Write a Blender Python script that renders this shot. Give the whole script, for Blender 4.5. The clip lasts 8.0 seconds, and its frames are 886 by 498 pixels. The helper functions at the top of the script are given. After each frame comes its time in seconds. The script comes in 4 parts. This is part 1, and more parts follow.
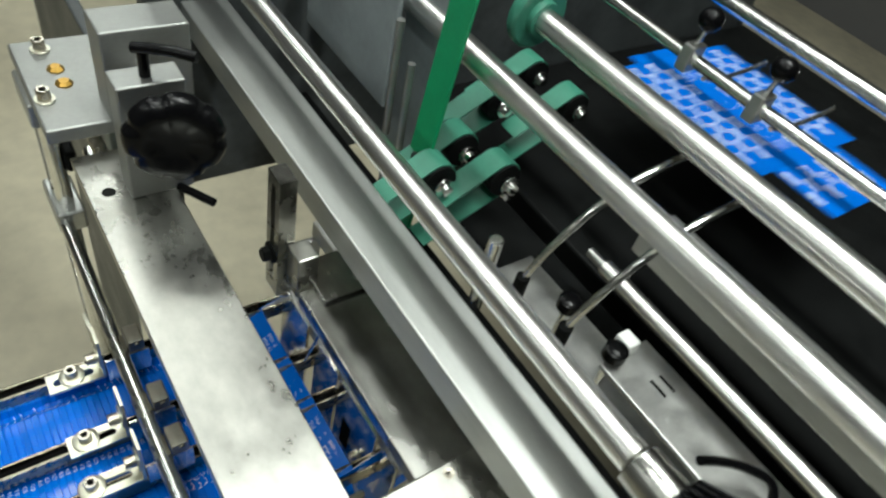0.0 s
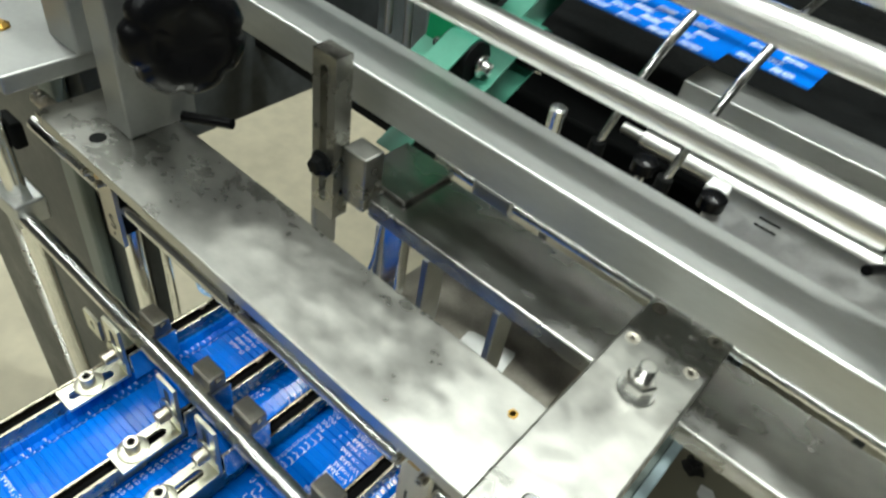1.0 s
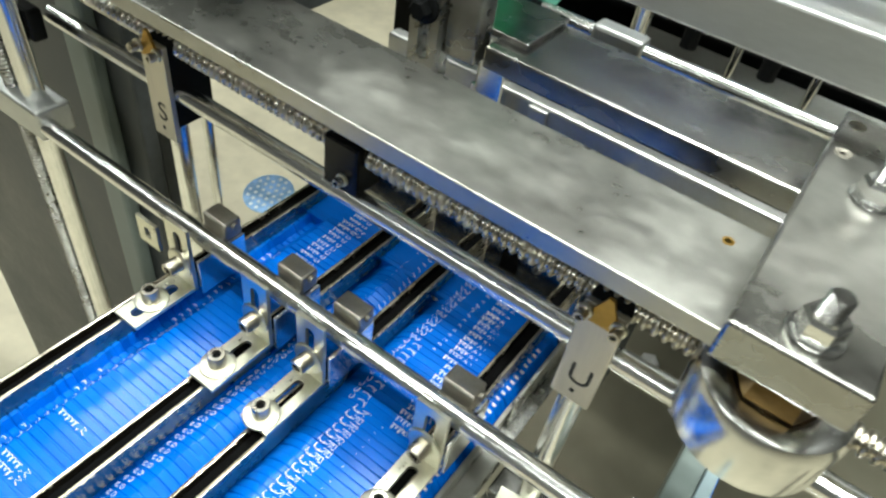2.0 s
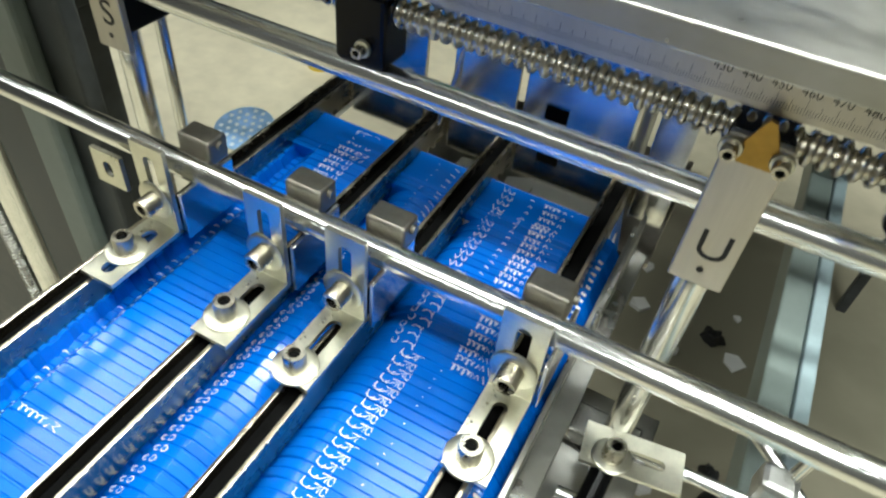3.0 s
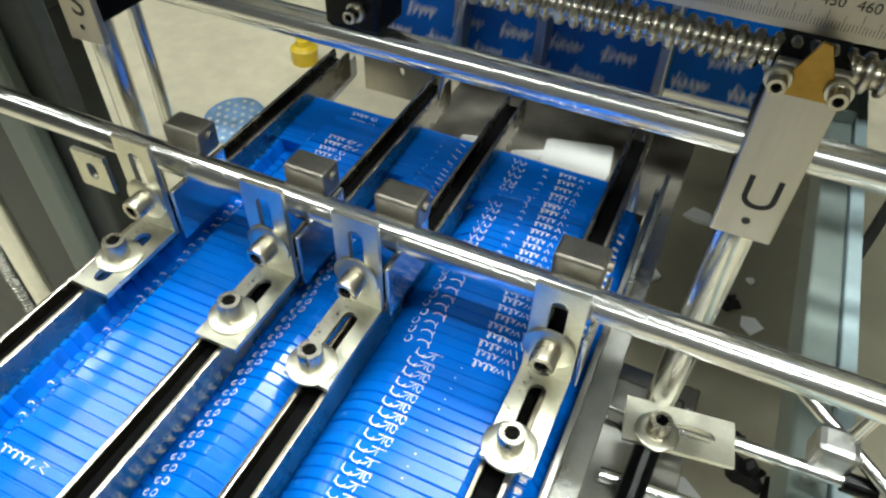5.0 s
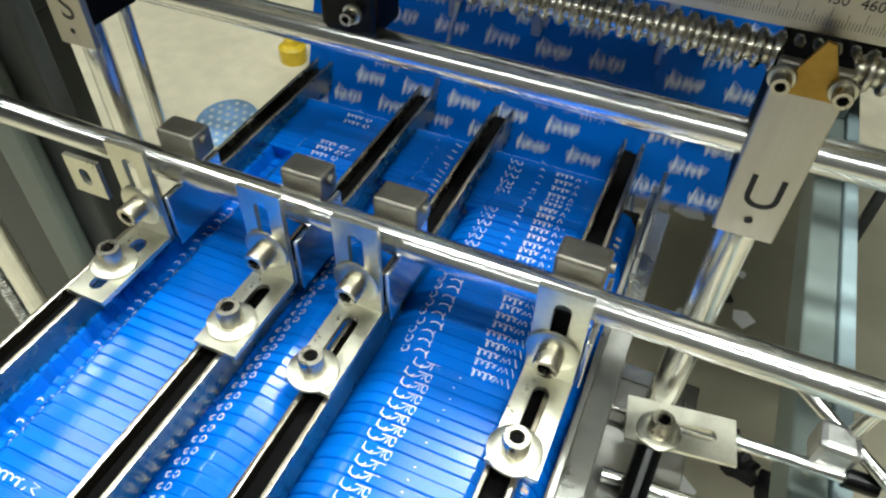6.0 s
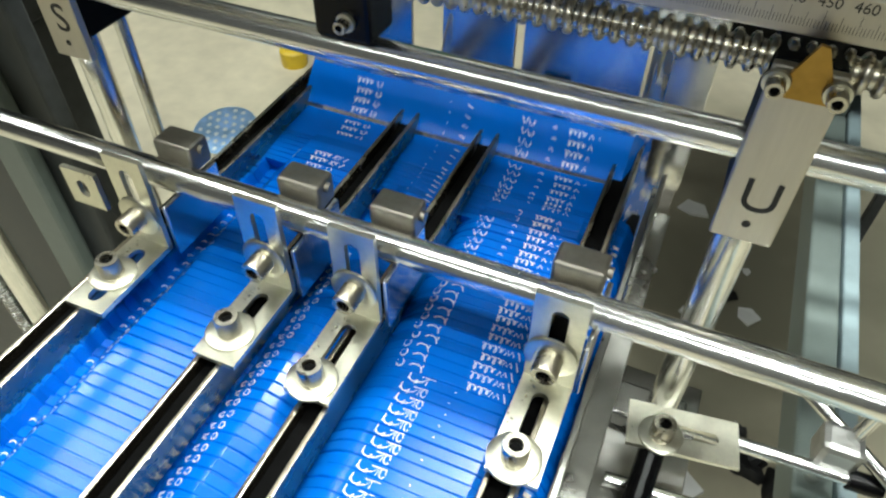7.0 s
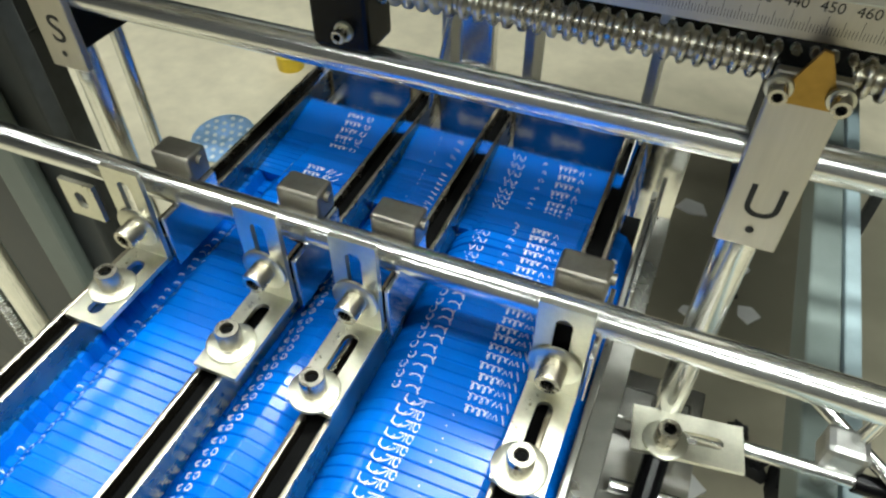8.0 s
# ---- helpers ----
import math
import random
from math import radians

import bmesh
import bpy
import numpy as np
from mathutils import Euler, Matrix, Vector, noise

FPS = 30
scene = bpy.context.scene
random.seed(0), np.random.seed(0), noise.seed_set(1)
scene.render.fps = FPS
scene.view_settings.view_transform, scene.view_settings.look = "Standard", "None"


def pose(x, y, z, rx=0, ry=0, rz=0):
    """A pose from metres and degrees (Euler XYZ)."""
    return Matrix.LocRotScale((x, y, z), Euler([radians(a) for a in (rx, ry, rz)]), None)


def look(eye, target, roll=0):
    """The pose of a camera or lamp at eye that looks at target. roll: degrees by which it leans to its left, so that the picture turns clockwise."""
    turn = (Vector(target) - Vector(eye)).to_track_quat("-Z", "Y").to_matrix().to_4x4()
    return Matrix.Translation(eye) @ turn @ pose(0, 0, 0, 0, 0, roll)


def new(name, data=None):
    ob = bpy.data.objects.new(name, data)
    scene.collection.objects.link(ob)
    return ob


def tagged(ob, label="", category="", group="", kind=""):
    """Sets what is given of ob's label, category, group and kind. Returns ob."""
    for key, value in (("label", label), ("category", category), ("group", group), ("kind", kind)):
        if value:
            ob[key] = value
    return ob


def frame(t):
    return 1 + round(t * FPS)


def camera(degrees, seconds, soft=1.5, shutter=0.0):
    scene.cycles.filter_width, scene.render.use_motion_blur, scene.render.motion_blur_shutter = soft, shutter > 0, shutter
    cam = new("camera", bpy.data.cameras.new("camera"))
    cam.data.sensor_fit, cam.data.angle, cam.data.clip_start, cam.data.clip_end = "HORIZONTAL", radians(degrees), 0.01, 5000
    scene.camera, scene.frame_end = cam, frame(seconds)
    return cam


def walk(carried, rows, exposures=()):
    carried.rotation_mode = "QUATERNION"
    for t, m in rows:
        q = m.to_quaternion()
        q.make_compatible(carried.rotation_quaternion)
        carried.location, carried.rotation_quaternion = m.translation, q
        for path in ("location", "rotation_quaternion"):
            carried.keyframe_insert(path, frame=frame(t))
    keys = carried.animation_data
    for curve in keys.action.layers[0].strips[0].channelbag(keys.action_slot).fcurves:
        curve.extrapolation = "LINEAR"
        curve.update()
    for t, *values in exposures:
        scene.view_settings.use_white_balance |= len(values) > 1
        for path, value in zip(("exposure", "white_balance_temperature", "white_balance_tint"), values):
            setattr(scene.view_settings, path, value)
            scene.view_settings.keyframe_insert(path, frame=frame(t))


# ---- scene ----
U = 0.14                    # metres in one drawing unit; the front rod's axis is the origin
FLOOR = -7.0                # floor height in drawing units
cam = camera(65.0, 8.0, soft=2.3, shutter=0.3)
PATH = [
    (0.00, (2.886, -0.400, 4.536), (1.880, 0.602, 3.127), 15.8),
    (0.50, (2.550, -0.764, 3.993), (1.659, 0.366, 2.604), 11.7),
    (1.00, (2.300, -1.079, 3.486), (1.484, 0.123, 2.111), 10.6),
    (1.50, (2.007, -1.436, 2.986), (1.285, -0.180, 1.607), 10.4),
    (2.00, (1.793, -1.571, 2.614), (1.086, -0.315, 1.228), 10.0),
    (2.20, (1.636, -1.586, 2.493), (1.004, -0.320, 1.079), 11.3),
    (3.30, (1.350, -1.571, 1.679), (0.779, -0.249, 0.291), 4.8),
    (3.50, (1.329, -1.536, 1.657), (0.750, -0.230, 0.257), 3.5),
    (4.00, (1.307, -1.507, 1.657), (0.736, -0.214, 0.243), 2.5),
    (4.50, (1.300, -1.507, 1.657), (0.731, -0.213, 0.242), 2.1),
    (6.00, (1.236, -1.493, 1.657), (0.706, -0.191, 0.234), 2.0),
    (6.50, (1.243, -1.486, 1.671), (0.709, -0.186, 0.248), 1.5),
    (7.00, (1.250, -1.464, 1.671), (0.708, -0.168, 0.248), 0.8),
    (7.50, (1.243, -1.450, 1.679), (0.700, -0.152, 0.257), 0.4),
    (8.00, (1.229, -1.443, 1.679), (0.691, -0.143, 0.257), 0.2),
]
walk(cam, [(t, look(Vector(e) * U, Vector(g) * U, roll)) for t, e, g, roll in PATH],
     exposures=((0.0, -0.5), (0.5, -0.25), (1.0, -0.05), (1.5, 0.2), (2.2, 0.35), (3.3, 0.3), (8.0, 0.3)))

# ---- light ----
world = bpy.data.worlds.new("world")
scene.world = world
world.use_nodes = True
world.node_tree.nodes["Background"].inputs[0].default_value = (0.75, 0.8, 0.85, 1)
world.node_tree.nodes["Background"].inputs[1].default_value = 0.004


# ---- materials ----
def mat(name, color, rough=0.5, metal=0.0, var=0.0, scale=40.0, bump=0.0, stretch=(1, 1, 1), coat=0.0, rvar=0.0, spec=0.5):
    """A surface with a colour that varies at two scales, uneven gloss and fine relief."""
    m = bpy.data.materials.new(name)
    m.use_nodes = True
    nt = m.node_tree
    b = nt.nodes["Principled BSDF"]
    b.inputs["Roughness"].default_value = rough
    b.inputs["Metallic"].default_value = metal
    b.inputs["Coat Weight"].default_value = coat
    b.inputs["Specular IOR Level"].default_value = spec
    b.inputs["Base Color"].default_value = (*color, 1)
    co = nt.nodes.new("ShaderNodeTexCoord")
    mp = nt.nodes.new("ShaderNodeMapping")
    mp.inputs["Scale"].default_value = stretch
    nt.links.new(co.outputs["Object"], mp.inputs[0])
    n1 = nt.nodes.new("ShaderNodeTexNoise")
    n1.inputs["Scale"].default_value = scale
    n1.inputs["Detail"].default_value = 5
    nt.links.new(mp.outputs[0], n1.inputs["Vector"])
    n2 = nt.nodes.new("ShaderNodeTexNoise")
    n2.inputs["Scale"].default_value = scale * 9
    n2.inputs["Detail"].default_value = 3
    nt.links.new(mp.outputs[0], n2.inputs["Vector"])
    add = nt.nodes.new("ShaderNodeMath")
    add.operation = "MULTIPLY_ADD"
    nt.links.new(n2.outputs["Fac"], add.inputs[0])
    add.inputs[1].default_value = 0.4
    nt.links.new(n1.outputs["Fac"], add.inputs[2])
    if var:
        r = nt.nodes.new("ShaderNodeMapRange")
        nt.links.new(add.outputs[0], r.inputs[0])
        r.inputs[1].default_value, r.inputs[2].default_value = 0.4, 1.0
        r.inputs[3].default_value, r.inputs[4].default_value = 1 - var, 1 + var * 0.6
        mul = nt.nodes.new("ShaderNodeMix")
        mul.data_type, mul.blend_type = "RGBA", "MULTIPLY"
        mul.inputs[0].default_value = 1.0
        mul.inputs[6].default_value = (*color, 1)
        nt.links.new(r.outputs[0], mul.inputs[7])
        nt.links.new(mul.outputs[2], b.inputs["Base Color"])
    if rvar:
        r = nt.nodes.new("ShaderNodeMapRange")
        nt.links.new(add.outputs[0], r.inputs[0])
        r.inputs[1].default_value, r.inputs[2].default_value = 0.4, 1.0
        r.inputs[3].default_value, r.inputs[4].default_value = max(0.03, rough - rvar), rough + rvar
        nt.links.new(r.outputs[0], b.inputs["Roughness"])
    if bump:
        bp = nt.nodes.new("ShaderNodeBump")
        bp.inputs["Strength"].default_value = bump
        bp.inputs["Distance"].default_value = 0.0005
        nt.links.new(n2.outputs["Fac"], bp.inputs["Height"])
        nt.links.new(bp.outputs[0], b.inputs["Normal"])
    return m


CHROME = mat("chrome", (0.88, 0.88, 0.85), 0.19, 1, 0.14, 30, 0.03, (0.2, 3, 3), rvar=0.06)
SATINROLL = mat("ground_roller_steel", (0.86, 0.85, 0.82), 0.30, 1, 0.12, 40, 0.05, (0.1, 4, 4), rvar=0.06)
STEEL = mat("ground_steel", (0.43, 0.425, 0.39), 0.30, 1, 0.42, 11, 0.05, (0.7, 1, 1), rvar=0.16)
DULL = mat("dull_steel", (0.52, 0.52, 0.50), 0.42, 1, 0.2, 40, 0.05, rvar=0.1)
ZINC = mat("zinc_plate", (0.72, 0.70, 0.58), 0.34, 1, 0.2, 50, 0.04, rvar=0.1)
CAST = mat("cast_aluminium", (0.36, 0.365, 0.35), 0.45, 0.9, 0.2, 24, 0.1, rvar=0.1)
ALU = mat("aluminium", (0.55, 0.56, 0.54), 0.4, 0.9, 0.14, 30, 0.08, (0.4, 2, 2))
SATIN = mat("satin_plate", (0.62, 0.58, 0.50), 0.4, 1, 0.12, 20, 0.04, (3, 3, 0.4))
BLACK = mat("black_plastic", (0.003, 0.003, 0.0035), 0.25, 0, 0.3, 60, 0.05, spec=0.2)
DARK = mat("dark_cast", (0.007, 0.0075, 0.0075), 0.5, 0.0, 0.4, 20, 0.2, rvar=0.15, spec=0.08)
# Black that paints the shade inside grooves, sockets and slots.
SHADEBLACK = mat("recess_shade", (0.006, 0.006, 0.006), 0.9, 0, 0.3, 40, spec=0.0)
BRASS = mat("brass", (0.50, 0.30, 0.07), 0.36, 1, 0.25, 40, 0.05)
RUSTY = mat("rusty_nut", (0.16, 0.10, 0.035), 0.4, 1, 0.5, 30, 0.1)
PLATEGREY = mat("grey_plate_paint", (0.24, 0.27, 0.28), 0.45, 0, 0.3, 14, 0.1, rvar=0.1)
RAILM = mat("warm_rail_steel", (0.40, 0.36, 0.28), 0.26, 1, 0.4, 16, 0.06, (2, 0.6, 1), rvar=0.12)
BOLTM = mat("bolt_steel", (0.60, 0.56, 0.47), 0.27, 1, 0.3, 60, 0.06, rvar=0.1)
GREEN = mat("green_belt", (0.0, 0.36, 0.14), 0.5, 0, 0.2, 30, 0.1)
MINT = mat("green_pulley", (0.04, 0.20, 0.135), 0.45, 0, 0.2, 30, 0.1)
FRAME = mat("grey_frame_paint", (0.06, 0.066, 0.068), 0.4, 0, 0.55, 9, 0.1, rvar=0.15, spec=0.3)
PALE = mat("pale_frame_paint", (0.19, 0.23, 0.215), 0.45, 0, 0.25, 8, 0.1, rvar=0.1)
TRIM = mat("pale_trim", (0.34, 0.44, 0.47), 0.5, 0, 0.2, 12, 0.1)
WORN = mat("worn_brown_steel", (0.42, 0.39, 0.33), 0.45, 1, 0.3, 30, 0.08, rvar=0.12)
PRINTWHITE = mat("white_print", (0.80, 0.84, 0.88), 0.35)
PALEBLUE = mat("pale_blue_print", (0.30, 0.52, 0.82), 0.4, 0, 0.5, 90)
PAPER = mat("white_board", (0.80, 0.80, 0.77), 0.6, 0, 0.04, 30, 0.05)
FLOORM = mat("concrete", (0.60, 0.545, 0.40), 0.55, 0, 0.34, 2.0, 0.3, rvar=0.15)


def shade_stain_floor(m):
    """Darkens the floor colour beside and under the machine: its shade, with oil stains."""
    nt = m.node_tree
    b = nt.nodes["Principled BSDF"]
    src = b.inputs["Base Color"].links[0].from_socket
    co = nt.nodes.new("ShaderNodeTexCoord")
    nz = nt.nodes.new("ShaderNodeTexNoise")
    nz.inputs["Scale"].default_value = 3.0
    nz.inputs["Detail"].default_value = 4
    nt.links.new(co.outputs["Object"], nz.inputs["Vector"])
    off = nt.nodes.new("ShaderNodeVectorMath")
    off.operation = "MULTIPLY_ADD"
    nt.links.new(nz.outputs["Color"], off.inputs[0])
    off.inputs[1].default_value = (1.0, 1.0, 0)
    nt.links.new(co.outputs["Object"], off.inputs[2])
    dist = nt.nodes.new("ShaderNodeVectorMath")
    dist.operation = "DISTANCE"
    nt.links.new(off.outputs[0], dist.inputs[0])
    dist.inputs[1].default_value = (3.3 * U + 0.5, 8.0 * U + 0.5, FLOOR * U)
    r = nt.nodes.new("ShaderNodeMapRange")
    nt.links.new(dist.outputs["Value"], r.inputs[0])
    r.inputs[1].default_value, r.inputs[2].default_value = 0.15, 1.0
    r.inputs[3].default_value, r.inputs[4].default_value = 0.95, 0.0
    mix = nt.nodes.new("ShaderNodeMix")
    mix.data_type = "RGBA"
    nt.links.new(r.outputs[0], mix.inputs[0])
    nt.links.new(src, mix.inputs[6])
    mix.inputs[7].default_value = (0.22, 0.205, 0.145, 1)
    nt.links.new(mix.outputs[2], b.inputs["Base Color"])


WALLM = mat("wall_paint", (0.13, 0.13, 0.13), 0.7, 0, 0.1, 1.5, 0.1)
shade_stain_floor(FLOORM)
INK = mat("black_ink", (0.01, 0.01, 0.01), 0.5)
YELLOW = mat("yellow_cap", (0.65, 0.45, 0.02), 0.4, 0, 0.15, 40)


def print_mat(name):
    """Blue coated board with an uneven tone."""
    m = bpy.data.materials.new(name)
    m.use_nodes = True
    nt = m.node_tree
    L = nt.links.new
    b = nt.nodes["Principled BSDF"]
    b.inputs["Roughness"].default_value = 0.17
    b.inputs["Specular IOR Level"].default_value = 0.28
    co = nt.nodes.new("ShaderNodeTexCoord")
    def math_node(op, a, c=None):
        n = nt.nodes.new("ShaderNodeMath")
        n.operation = op
        for i, v in enumerate((a, c)):
            if v is None:
                continue
            if isinstance(v, (int, float)):
                n.inputs[i].default_value = v
            else:
                L(v, n.inputs[i])
        return n.outputs[0]

    tone = nt.nodes.new("ShaderNodeTexNoise")
    tone.inputs["Scale"].default_value = 30
    L(co.outputs["Object"], tone.inputs["Vector"])
    info = nt.nodes.new("ShaderNodeObjectInfo")
    ramp = nt.nodes.new("ShaderNodeMapRange")
    L(math_node("ADD", math_node("MULTIPLY", tone.outputs["Fac"], 0.6), math_node("MULTIPLY", info.outputs["Random"], 0.4)), ramp.inputs[0])
    ramp.inputs[3].default_value, ramp.inputs[4].default_value = 0.7, 1.3
    blue = nt.nodes.new("ShaderNodeMix")
    blue.data_type, blue.blend_type = "RGBA", "MULTIPLY"
    blue.inputs[0].default_value = 1.0
    blue.inputs[6].default_value = (0.0, 0.125, 0.56, 1)
    L(ramp.outputs[0], blue.inputs[7])
    L(blue.outputs[2], b.inputs["Base Color"])
    return m


STACKBLUE = print_mat("blue_coated_board")
LOGOBLUE = print_mat("blue_flap_board")
OILY = mat("oily_steel", (0.38, 0.375, 0.35), 0.27, 1, 0.6, 7, 0.08, (0.6, 1, 1), rvar=0.2)


# ---- building helpers ----
def origin(ob):
    """The place of an object with its parents, in drawing units."""
    v = Vector((0, 0, 0))
    while ob:
        v, ob = v + ob.location, ob.parent
    return v / U


def thing(name, base, label, category, group="", kind=""):
    ob = new(name)
    ob.empty_display_size = 0.01
    ob.location = Vector(base) * U
    return tagged(ob, label, category, group, kind)


def part(name, bm, material, parent=None, label="", smooth=False):
    """Links a bmesh, drawn in the world's drawing units, as one mesh object under a thing or a part."""
    o = origin(parent) if parent else Vector((0, 0, 0))
    for v in bm.verts:
        v.co = (v.co - o) * U
    bmesh.ops.recalc_face_normals(bm, faces=bm.faces)
    me = bpy.data.meshes.new(name)
    bm.to_mesh(me)
    bm.free()
    for p in me.polygons:
        p.use_smooth = smooth
    if smooth:
        me.set_sharp_from_angle(angle=radians(40))
    me.materials.append(material)
    ob = new(name, me)
    ob.parent = parent
    if label:
        ob["label"] = label
    return ob


def box(bm, x, y, z, bevel=0.008, m=None):
    """A box between the pairs x, y, z, with rounded edges."""
    c = [(a + b) / 2 for a, b in (x, y, z)]
    s = [abs(b - a) for a, b in (x, y, z)]
    got = bmesh.ops.create_cube(bm, size=1, matrix=Matrix.Translation(c) @ Matrix.Diagonal((*s, 1)))
    vs = got["verts"]
    if bevel:
        es = list({e for v in vs for e in v.link_edges})
        r = bmesh.ops.bevel(bm, geom=es, offset=min(bevel, min(s) * 0.45), segments=2, affect="EDGES", profile=0.5)
        vs = list({v for f in r["faces"] for v in f.verts} | {v for v in vs if v.is_valid})
    if m is not None:
        bmesh.ops.transform(bm, matrix=m, verts=vs)
    return vs


def cyl(bm, a, b, r, seg=24, r2=None, chamfer=0.0):
    """A round bar from a to b."""
    a, b = Vector(a), Vector(b)
    d = b - a
    turn = d.to_track_quat("Z", "Y").to_matrix().to_4x4()
    prof = [(0, r), (d.length, r if r2 is None else r2)]
    if chamfer:
        prof = [(0, r - chamfer), (chamfer, r), (d.length - chamfer, r), (d.length, r - chamfer)]
    return lathe(bm, prof, Matrix.Translation(a) @ turn, seg)


def lathe(bm, prof, m, seg=24, lobes=0, depth=0.0):
    """A turned body from (height, radius) pairs about the z axis of m; lobes scallop its rim."""
    rings = []
    for h, r in prof:
        ring = []
        for i in range(seg):
            t = 2 * math.pi * i / seg
            rr = r * (1 - depth * max(0, math.cos(lobes * t)) ** 2.5) if lobes else r
            ring.append(bm.verts.new(m @ Vector((rr * math.cos(t), rr * math.sin(t), h))))
        rings.append(ring)
    for p, q in zip(rings, rings[1:]):
        for i in range(seg):
            bm.faces.new((p[i], p[(i + 1) % seg], q[(i + 1) % seg], q[i]))
    bm.faces.new(rings[0][::-1])
    bm.faces.new(rings[-1])
    return [v for ring in rings for v in ring]


def wire(bm, pts, r, seg=10):
    """A round wire through points."""
    pts = [Vector(p) for p in pts]
    rings = []
    for i, p in enumerate(pts):
        d = (pts[min(i + 1, len(pts) - 1)] - pts[max(i - 1, 0)]).normalized()
        side = d.cross(Vector((0.3, 0.2, 1))).normalized()
        up = side.cross(d)
        rings.append([bm.verts.new(p + r * (math.cos(2 * math.pi * k / seg) * side + math.sin(2 * math.pi * k / seg) * up)) for k in range(seg)])
    for p, q in zip(rings, rings[1:]):
        for i in range(seg):
            bm.faces.new((p[i], p[(i + 1) % seg], q[(i + 1) % seg], q[i]))
    bm.faces.new(rings[0][::-1])
    bm.faces.new(rings[-1])


def arc_points(a, b, c, n=14):
    """Points on a smooth curve from a over b to c."""
    a, b, c = Vector(a), Vector(b), Vector(c)
    return [(1 - s) ** 2 * a + 2 * s * (1 - s) * b + s * s * c for s in (i / n for i in range(n + 1))]


def slotted(bm, w, h, t, slot, sw, m, hole=True):
    """A plate w x h x t in the local xy plane with a long slot from slot[0] to slot[1] along y."""
    n = 8
    outer = [(-w / 2, 0), (w / 2, 0), (w / 2, h), (-w / 2, h)]
    inner = []
    for k in range(n + 1):
        a = math.pi + math.pi * k / n
        inner.append((sw / 2 * math.cos(a), slot[0] + sw / 2 * math.sin(a)))
    for k in range(n + 1):
        a = math.pi * k / n
        inner.append((sw / 2 * math.cos(a), slot[1] + sw / 2 * math.sin(a)))
    rings = []
    for z in (0, t):
        o = [bm.verts.new(m @ Vector((x, y, z))) for x, y in outer]
        i = [bm.verts.new(m @ Vector((x, y, z))) for x, y in inner]
        rings.append((o, i))
        k = n // 2
        # four regions between the slot and the plate's corners
        low, high = i[: n + 1], i[n + 1:]
        bm.faces.new([o[0], o[1]] + low[k:][::-1] + low[:k][::-1])
        bm.faces.new([o[1], o[2], high[0], low[-1]])
        bm.faces.new([o[2], o[3]] + high[::-1])
        bm.faces.new([o[3], o[0], low[0], high[-1]])
    (o0, i0), (o1, i1) = rings
    for p, q in ((o0, o1), (i0, i1)):
        for k in range(len(p)):
            bm.faces.new((p[k], p[(k + 1) % len(p)], q[(k + 1) % len(q)], q[k]))


def cap_bolt(parent, place, way, r=0.030, washer=0.062, collar=ZINC):
    """A socket head bolt with its washer, standing on place along way."""
    p, w = Vector(place), Vector(way).normalized()
    m = Matrix.Translation(p) @ w.to_track_quat("Z", "Y").to_matrix().to_4x4()
    bm = bmesh.new()
    lathe(bm, [(0, r), (1.5 * r, r), (1.7 * r, r * 0.93), (1.7 * r, r * 0.55), (0.9 * r, r * 0.5)], m @ Matrix.Translation((0, 0, 0.012)), 20)
    head = part("bolt", bm, BOLTM, parent, "steel socket head bolt", True)
    # Black plug paints the shade down in the socket.
    bm = bmesh.new()
    lathe(bm, [(0, r * 0.50), (0.3 * r, r * 0.50)], m @ Matrix.Translation((0, 0, 0.0125 + 1.0 * r)), 6)
    part("socket", bm, SHADEBLACK, head, "hexagon socket with its shade painted black")
    bm = bmesh.new()
    lathe(bm, [(0, washer), (0.009, washer), (0.012, washer * 0.95), (0.012, r)], m, 28)
    part("washer", bm, collar, head, "plain zinc washer", True)
    return head


def hex_stud(parent, place, r=0.066):
    """A hexagon nut on a washer with the stud's thread standing out of it."""
    x, y, z = place
    bm = bmesh.new()
    lathe(bm, [(0, r * 1.25), (0.012, r * 1.25), (0.016, r * 1.2)], Matrix.Translation(place), 28)
    w = part("washer", bm, CHROME, parent, "", True)
    bm = bmesh.new()
    lathe(bm, [(0.016, r * 0.95), (0.03, r), (0.075, r), (0.09, r * 0.88)], Matrix.Translation(place), 6)
    part("nut", bm, CHROME, w, "bright hexagon nut")
    bm = bmesh.new()
    prof = [(0.09, r * 0.55)]
    for k in range(6):
        prof += [(0.095 + k * 0.012, r * 0.56), (0.101 + k * 0.012, r * 0.47)]
    lathe(bm, prof, Matrix.Translation(place), 16)
    part("stud", bm, CHROME, w, "", True)


def text_mesh(name, body, size, m, material, parent, depth=0.002, label=""):
    """Letters cut as a thin plate on the plane of m."""
    c = bpy.data.curves.new(name, "FONT")
    c.body, c.size, c.extrude, c.align_x = body, size, depth, "CENTER"
    tmp = bpy.data.objects.new("tmp", c)
    scene.collection.objects.link(tmp)
    me = bpy.data.meshes.new_from_object(tmp.evaluated_get(bpy.context.evaluated_depsgraph_get()))
    bpy.data.objects.remove(tmp)
    bm = bmesh.new()
    bm.from_mesh(me)
    bmesh.ops.transform(bm, matrix=m, verts=bm.verts)
    return part(name, bm, material, parent, label)


